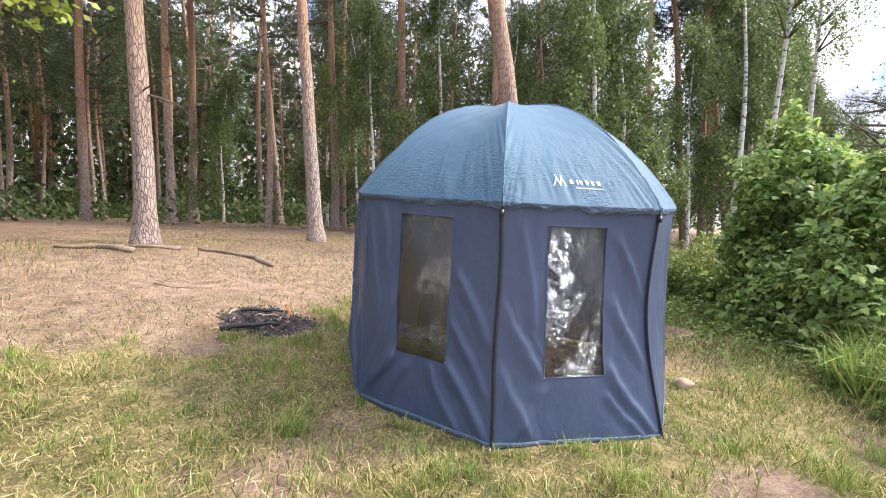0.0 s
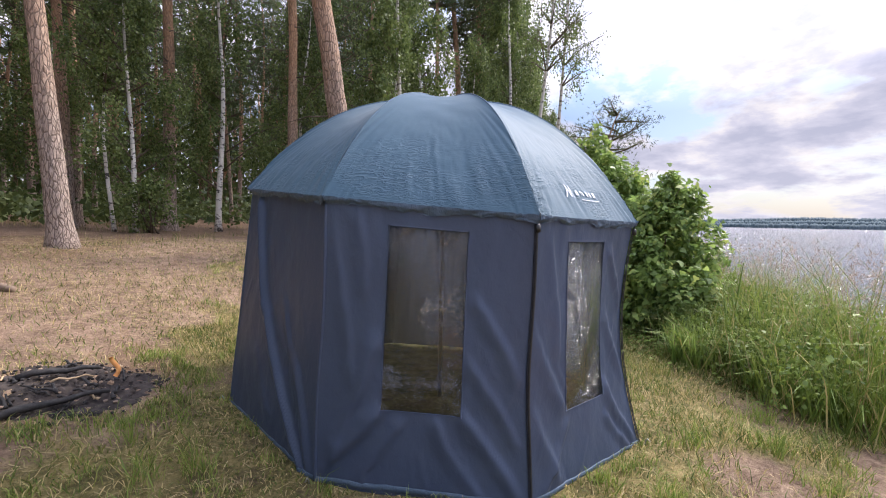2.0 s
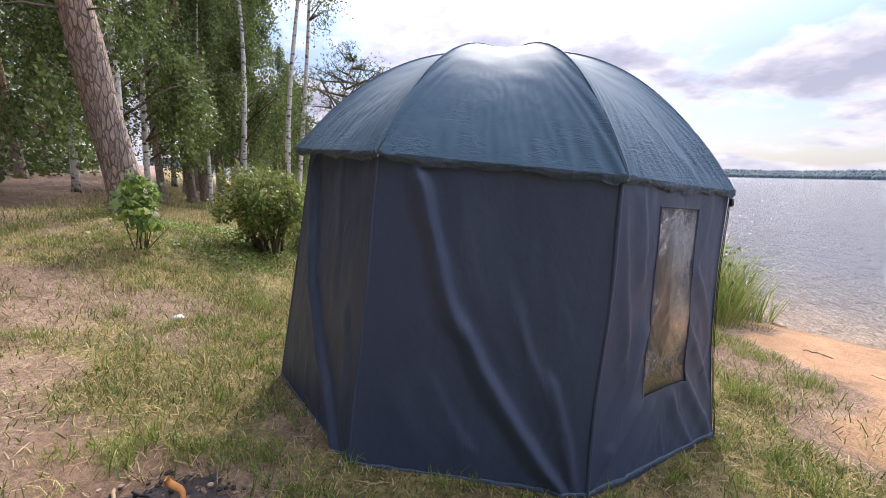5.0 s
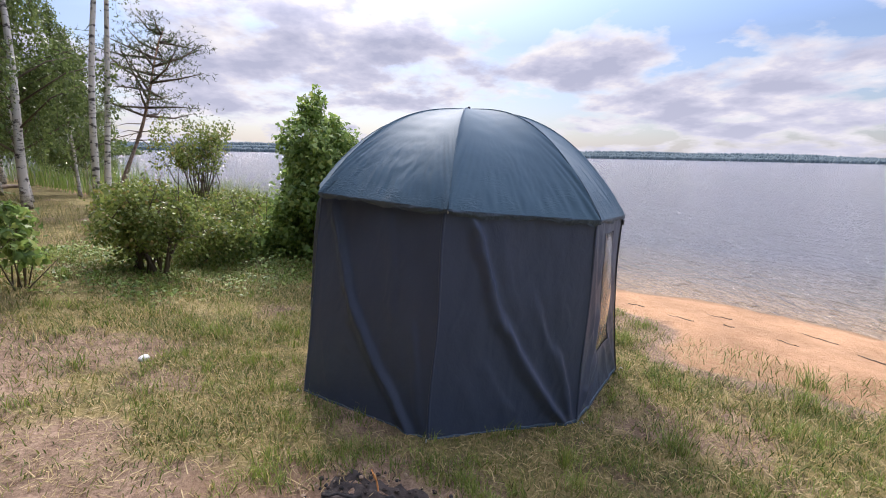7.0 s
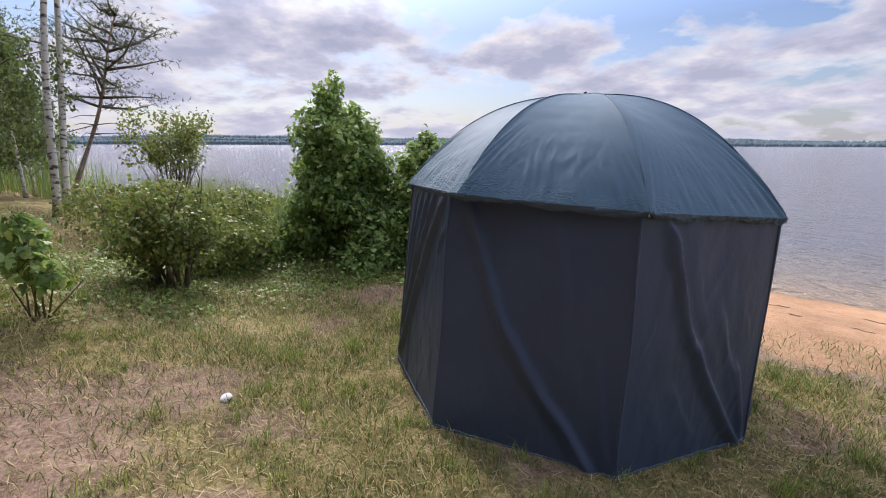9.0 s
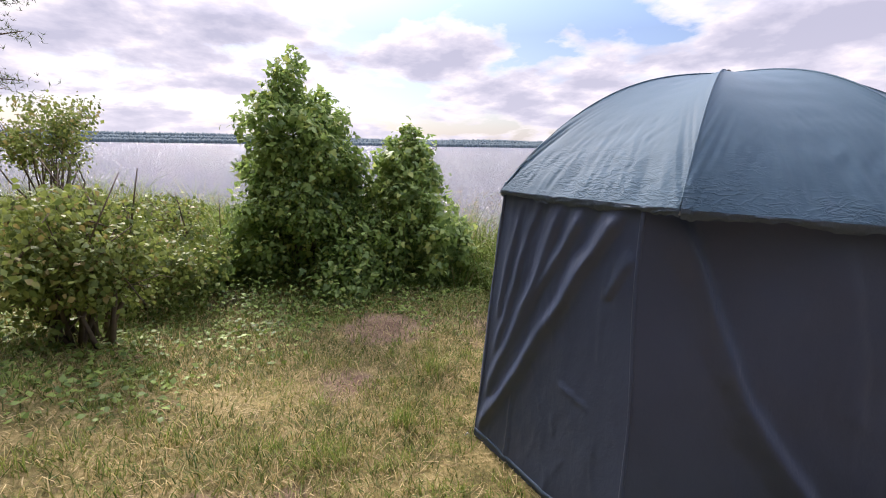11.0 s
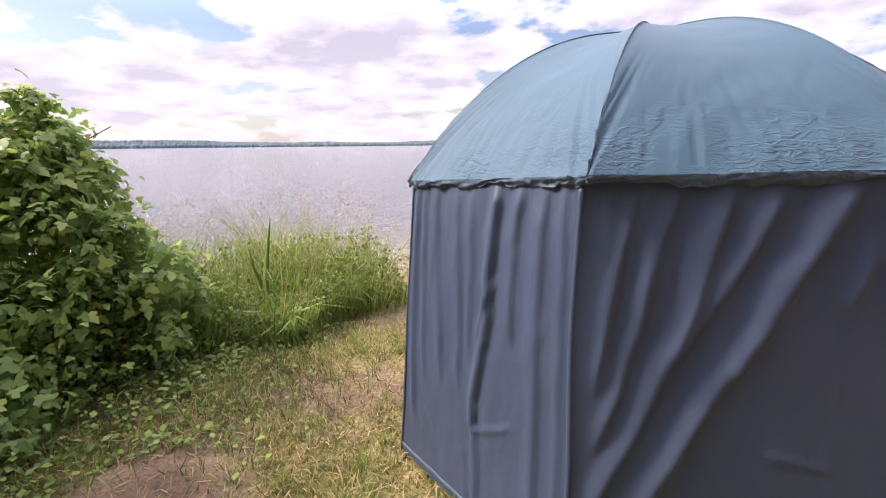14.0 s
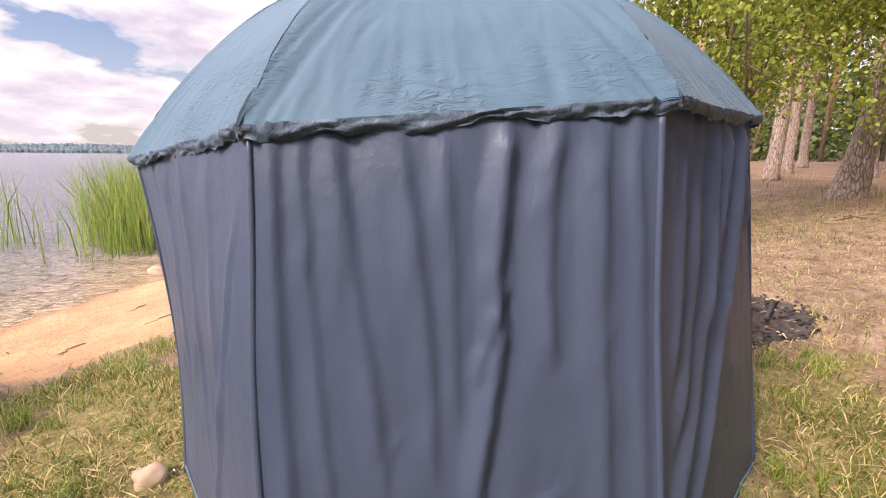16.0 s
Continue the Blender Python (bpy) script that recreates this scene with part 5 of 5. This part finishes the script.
    z = land(x, y) + rng.uniform(0.05, 1, k) ** 0.6 * (0.38 + 0.5 * np.clip(s + 1.8, 0, 1))
    me = scatter_mesh("bank_herbs", *LEAF, np.column_stack([x, y, z]), rng.normal(0, 1, (k, 3)) - (0, 0, 0.2), rng.normal(0, 0.8, (k, 3)) + (0, 0, 0.7), rng.uniform(0.02, 0.06, k))
    tagged(link_mesh("bank_herbs", me, M_HERB), "leafy green herbs among the bank sedge", "herbs", kind="stuff")
    # seed plumes above it
    k = 420
    q, s = rng.uniform(0.1, 6, k), rng.uniform(-1.2, 0.1, k)
    x, y = 0.76 * (s + 4.136) + 0.65 * q, -0.65 * (s + 4.136) + 0.76 * q
    z = land(x, y)
    h = rng.uniform(0.95, 1.4, k)
    foot = np.column_stack([x, y, z])
    ln = rng.normal(0, 0.12, (k, 2))
    pos = []
    for i in range(k):
        m = 16
        f = rng.uniform(0.82, 1.05, m)
        pos.append(foot[i] + np.column_stack([ln[i, 0] * f, ln[i, 1] * f, h[i] * f]) + rng.normal(0, 0.018, (m, 3)))
    pos = np.concatenate(pos)
    al = rng.normal(0, 0.5, pos.shape) + (0, 0, 0.6)
    me = scatter_mesh("seed_plumes", *NEEDLE, pos, al, rng.normal(0, 1, pos.shape), rng.uniform(0.004, 0.007, len(pos)))
    tagged(link_mesh("seed_plumes", me, M_PLUME), "pale seed plumes of the bank grass", "grass", kind="stuff")
    me = blades("plume_stalks", foot[:, :2] + ln * 0.3, z, h * 0.98, np.full(k, 0.004), np.full(k, 0.16), rng)
    tagged(link_mesh("plume_stalks", me, M_STRAW), "thin straw-coloured stalks of the bank grass", "grass", kind="stuff")
    # reeds standing in the water
    n = 1500
    x = np.concatenate([rng.normal(1.05, 0.36, n), rng.normal(3.1, 0.35, 60), rng.uniform(14, 26, 1200)])
    y = np.concatenate([rng.normal(-8.9, 1.2, n), rng.normal(-9.6, 0.5, 60), np.zeros(1200)])
    y[-1200:] = (0.76 * x[-1200:] - 4.136) / 0.65 - rng.uniform(-1.5, 1.5, 1200)
    far = (y < -7.0) | (x > 10)
    x, y = x[far], y[far]
    k = len(x)
    z = np.maximum(land(x, y), -0.6)
    me = blades("reeds", np.column_stack([x, y]), z, rng.uniform(1.1, 2.1, k), rng.uniform(0.012, 0.026, k), rng.uniform(0.05, 0.4, k), rng)
    tagged(link_mesh("reeds", me, M_REED), "light green reeds standing in the shallow water", "reeds", kind="stuff")
    # broad low herbs and clover
    n = 80000
    xy = np.column_stack([rng.uniform(-0.8, 5.5, n), rng.uniform(-1.4, 5.5, n)])
    s = shore(xy[:, 0], xy[:, 1])
    w = np.clip((xy[:, 0] - 1.9 + 0.9 * np.clip(xy[:, 1] - 2.0, 0, 1.5) + 0.5 * fbm(xy[:, 0], xy[:, 1], 1.6, 7)) / 1.2, 0, 1) * (0.6 + 0.6 * fbm(xy[:, 0], xy[:, 1], 2.4, 3))
    bare = np.hypot(xy[:, 0] - 2.15, xy[:, 1] - 1.5) < 0.4
    ok = (s < -1.2) & (rng.uniform(0, 1, n) < w * 0.7) & ~bare & (np.hypot(xy[:, 0], xy[:, 1]) > 1.5)
    xy = xy[ok]
    k = len(xy)
    tall = np.clip((xy[:, 0] - 2.6) * 0.3, 0.0, 0.45)
    z = land(xy[:, 0], xy[:, 1]) + rng.uniform(0.01, 0.06, k) + tall * rng.uniform(0, 1, k)
    me = scatter_mesh("low_herbs", *LEAF, np.column_stack([xy, z]), rng.normal(0, 1, (k, 3)) * (1, 1, 0.35), rng.normal(0, 0.4, (k, 3)) + (0, 0, 1), rng.uniform(0.025, 0.06, k))
    tagged(link_mesh("low_herbs", me, M_HERB), "low clover and broad-leaved herbs in the grass", "herbs", kind="stuff")


build_grass()


def sedge_clump(x, y, count, height, seed, label):
    rng = np.random.default_rng(seed)
    thing = new("sedge_clump")
    thing.location = (x, y, float(land(x, y)))
    xy = rng.normal(0, 0.09, (count, 2))
    me = blades("blade_tuft", xy, np.zeros(count) - 0.01, rng.uniform(0.6, 1.1, count) * height, rng.uniform(0.012, 0.022, count), rng.uniform(0.4, 1.1, count), rng, 0.8)
    tagged(link_mesh("blade_tuft", me, M_REED, thing), kind="stuff")
    tagged(thing, label, "sedge", "sedge clumps on the bank")


for i, (x, y, c, h) in enumerate(((2.75, -0.35, 130, 0.62), (3.05, -0.75, 120, 0.7), (2.75, -1.15, 110, 0.65), (2.55, -1.55, 110, 0.6), (3.3, 0.15, 90, 0.6), (3.4, -1.2, 120, 0.75))):
    sedge_clump(x, y, c, h, 300 + i, "arching bright green sedge clump on the bank")


def iris():
    thing = new("iris_leaf")
    x, y = 3.14, -0.58
    z = float(land(x, y))
    thing.location = (x, y, z)
    for dx, h, lean in ((0, 1.12, -0.10), (0.04, 0.85, 0.05), (-0.05, 0.8, 0.12), (0.02, 0.7, -0.22)):
        bm = bmesh.new()
        path = [Vector((dx + lean * (t / 12) ** 2 * 0.7, lean * (t / 12) ** 2, h * t / 12)) for t in range(13)]
        rings = []
        for t, p in enumerate(path):
            w = 0.036 * (1 - (t / 12.5) ** 3)
            rings.append([bm.verts.new(p + Vector(q)) for q in ((-w, 0, 0), (0, 0.006, 0), (w, 0, 0), (0, -0.003, 0))])
        for a, b in zip(rings, rings[1:]):
            for j in range(4):
                bm.faces.new((a[j], a[(j + 1) % 4], b[(j + 1) % 4], b[j]))
        part("leaf", bm, M_REED, thing)
    tagged(thing, "stiff upright sword-shaped iris leaves on the bank", "iris")


iris()

# ---------- small things on the ground ----------


def rock(name, x, y, size, mat, seed, label, category):
    bm = bmesh.new()
    bmesh.ops.create_icosphere(bm, subdivisions=3, radius=1)
    for v in bm.verts:
        k = 1 + 0.28 * noise.noise(v.co * 1.4 + Vector((seed, 0, 0))) + 0.08 * noise.noise(v.co * 4 + Vector((0, seed, 0)))
        v.co = Vector((v.co.x * size[0], v.co.y * size[1], v.co.z * size[2])) * k
    ob = part(name, bm, mat, None)
    ob.location = (x, y, float(land(x, y)) + size[2] * 0.45)
    ob.rotation_euler = (0, 0, seed)
    tagged(ob, label, category)


rock("stone", 1.35, -0.34, (0.075, 0.06, 0.05), M_STONE, 3.0, "sand-coloured stone beside the tent wall", "stone")
rock("stone", 0.95, -5.7, (0.16, 0.12, 0.09), M_STONE, 5.0, "pale stone on the wet sand", "stone")


def fire_pit():
    rng = np.random.default_rng(91)
    thing = new("fire_pit")
    cx, cy = -2.19, 0.67
    cz = float(land(cx, cy))
    thing.location = (cx, cy, cz)
    bm = bmesh.new()
    n_r, n_a = 26, 90
    rows = []
    for i in range(n_r + 1):
        row = []
        for j in range(n_a):
            a = 2 * math.pi * j / n_a
            edge = 0.42 + 0.10 * noise.noise(Vector((math.cos(a) * 1.6, math.sin(a) * 1.6, 2))) + 0.09 * noise.noise(Vector((math.cos(a) * 6, math.sin(a) * 6, 4)))
            r = edge * i / n_r
            x, y = r * math.cos(a), r * math.sin(a) * 0.92
            t = 1 - i / n_r
            z = float(land(cx + x, cy + y)) - cz + 0.03 * t ** 0.7 * (0.55 + 0.9 * noise.noise(Vector((x * 7, y * 7, 1)))) + 0.05 * t ** 0.5 * noise.noise(Vector((x * 22, y * 22, 5))) + (0.004 if i < n_r else -0.015)
            row.append(bm.verts.new((x, y, z)))
        rows.append(row)
    for a, b in zip(rows, rows[1:]):
        for j in range(n_a):
            k = (j + 1) % n_a
            bm.faces.new((a[j], a[k], b[k], b[j]))
    bmesh.ops.remove_doubles(bm, verts=rows[0], dist=0.01)
    part("ash_bed", bm, M_ASH, thing, "heap of black ash and charcoal")

    def stick(x, y, ang, ln, r, mat, label="", name="charred_stick", rise=0.03):
        bm = bmesh.new()
        d = Vector((math.cos(ang), math.sin(ang), 0))
        pts = []
        for i in range(6):
            t = i / 5 - 0.5
            p = Vector((x, y, 0)) + d * ln * t
            z = float(land(cx + p.x, cy + p.y)) - cz
            hump = 0.05 * max(0, 1 - math.hypot(p.x, p.y) / 0.45)
            pts.append(Vector((p.x, p.y, z + hump + r * 0.8 + rise * (0.5 + t) + 0.01 * math.sin(i * 2 + x * 9))))
        tube(bm, pts, [r * (1 - 0.08 * i) for i in range(6)], 8, 0.35, x * 10)
        part(name, bm, mat, thing, label)
    for i in range(16):
        a, r = rng.uniform(0, 6.28), 0.36 * math.sqrt(rng.uniform(0, 1))
        stick(r * math.cos(a), r * math.sin(a), rng.uniform(0, 3.14), rng.uniform(0.05, 0.18), rng.uniform(0.005, 0.012), M_CHAR, rise=rng.uniform(0, 0.03))
    stick(-0.06, -0.28, 0.35, 0.5, 0.024, M_CHAR, "thick burnt log", "burnt_log")
    stick(-0.1, 0.12, 0.2, 0.4, 0.019, M_CHAR, "thick burnt log", "burnt_log")
    for x, y, a, ln in ((-0.22, -0.33, 0.5, 0.34), (-0.02, 0.02, 0.25, 0.3), (-0.33, -0.36, 0.1, 0.16), (0.18, 0.28, 0.9, 0.12), (-0.36, 0.05, 1.2, 0.14), (0.1, -0.2, 2.4, 0.1)):
        stick(x, y, a, ln * 0.7, 0.008, M_BAREWOOD, "pale unburnt stick", "pale_stick", 0.02)
    for i in range(260):
        a, r = rng.uniform(0, 6.28), 0.47 * math.sqrt(rng.uniform(0, 1))
        bm = bmesh.new()
        bmesh.ops.create_icosphere(bm, subdivisions=1, radius=rng.uniform(0.005, 0.015))
        for v in bm.verts:
            v.co *= 1 + 0.5 * noise.noise(v.co * 60 + Vector((i, 0, 0)))
            v.co.z *= 0.7
        x, y = r * math.cos(a), r * math.sin(a)
        z = float(land(cx + x, cy + y)) - cz + 0.05 * (1 - r / 0.5) + 0.008
        bmesh.ops.translate(bm, verts=bm.verts, vec=(x, y, z))
        part("cinder", bm, (M_CHAR, M_ASH, M_CHAR, M_ASH, M_CHAR, M_ASH, M_CHAR, M_DEADWOOD, M_CHAR, M_ASH, M_STONE)[i % 11], thing, "", False)
    bm = bmesh.new()
    pts = [Vector((0.19 + 0.02 * math.sin(i * 0.8), -0.02 + 0.004 * i, 0.05 + 0.020 * i)) for i in range(7)]
    ribbon(bm, pts, [Vector((0.3, -0.95, 0.1)).normalized()] * 7, 0.026, 0.006)
    part("bark_flake", bm, M_ORANGE, thing, "curled orange bark flake standing upright")
    tagged(thing, "cold campfire heap of black ash, charcoal and burnt sticks", "fire pit")


fire_pit()


def branch(points, radius, label, seed):
    bm = bmesh.new()
    pts = []
    for i in range(len(points) - 1):
        for t in (0, 0.33, 0.66):
            x, y = points[i][0] + (points[i + 1][0] - points[i][0]) * t, points[i][1] + (points[i + 1][1] - points[i][1]) * t
            pts.append(Vector((x + 0.04 * math.sin(seed + i + t * 5), y, float(land(x, y)) + radius * 0.7)))
    tube(bm, pts, [radius * (1.1 - 0.7 * i / len(pts)) for i in range(len(pts))], 8, 0.3, seed)
    ob = part("fallen_branch", bm, M_DEADWOOD, None)
    tagged(ob, label, "branch")


branch([(-3.05, 3.3), (-3.45, 3.75), (-4.1, 3.95), (-4.6, 3.9)], 0.04, "dark dead branch lying on bare sand", 1.0)
branch([(-5.0, 3.1), (-5.6, 3.2), (-6.3, 3.0)], 0.045, "dark exposed root across the sandy clearing", 2.0)
branch([(-4.6, 3.7), (-5.2, 3.5), (-5.4, 3.1)], 0.035, "dark exposed root across the sandy clearing", 3.0)
branch([(-3.1, 1.6), (-3.5, 1.45), (-3.9, 1.5)], 0.012, "thin dead twig on dry grass", 4.0)
branch([(-6.3, 0.6), (-6.6, 0.3), (-6.9, 0.6)], 0.02, "twisted dead twig at a pine's foot", 5.0)
branch([(-6.1, 0.2), (-6.5, 0.35), (-6.7, 0.1)], 0.018, "twisted dead twig at a pine's foot", 6.0)
branch([(-1.75, -2.9), (-1.95, -3.05), (-2.1, -3.3)], 0.008, "thin dead twig on the grass", 7.0)
branch([(17.0, 18.0), (18.0, 18.3), (19.0, 18.1)], 0.12, "fallen log at the wood's edge", 8.0)

rock("paper_scrap", -0.36, 2.55, (0.042, 0.034, 0.026), M_PAPER, 9.0, "crumpled white paper scrap on the grass", "litter")


def wrack(x0, y0, x1, y1, seed):
    branch([(x0, y0), ((x0 + x1) / 2 + 0.03, (y0 + y1) / 2), (x1, y1)], 0.007, "thin driftwood twig on the beach sand", seed)


for i, (a, b, c, d) in enumerate(((0.2, -3.6, 0.5, -3.5), (0.9, -2.9, 1.3, -2.75), (1.2, -3.6, 1.35, -3.35), (0.4, -4.2, 0.75, -4.1), (1.7, -2.7, 1.8, -2.5), (-0.2, -4.1, 0.1, -4.05), (0.75, -3.3, 0.9, -3.2))):
    wrack(a, b, c, d, 20.0 + i)
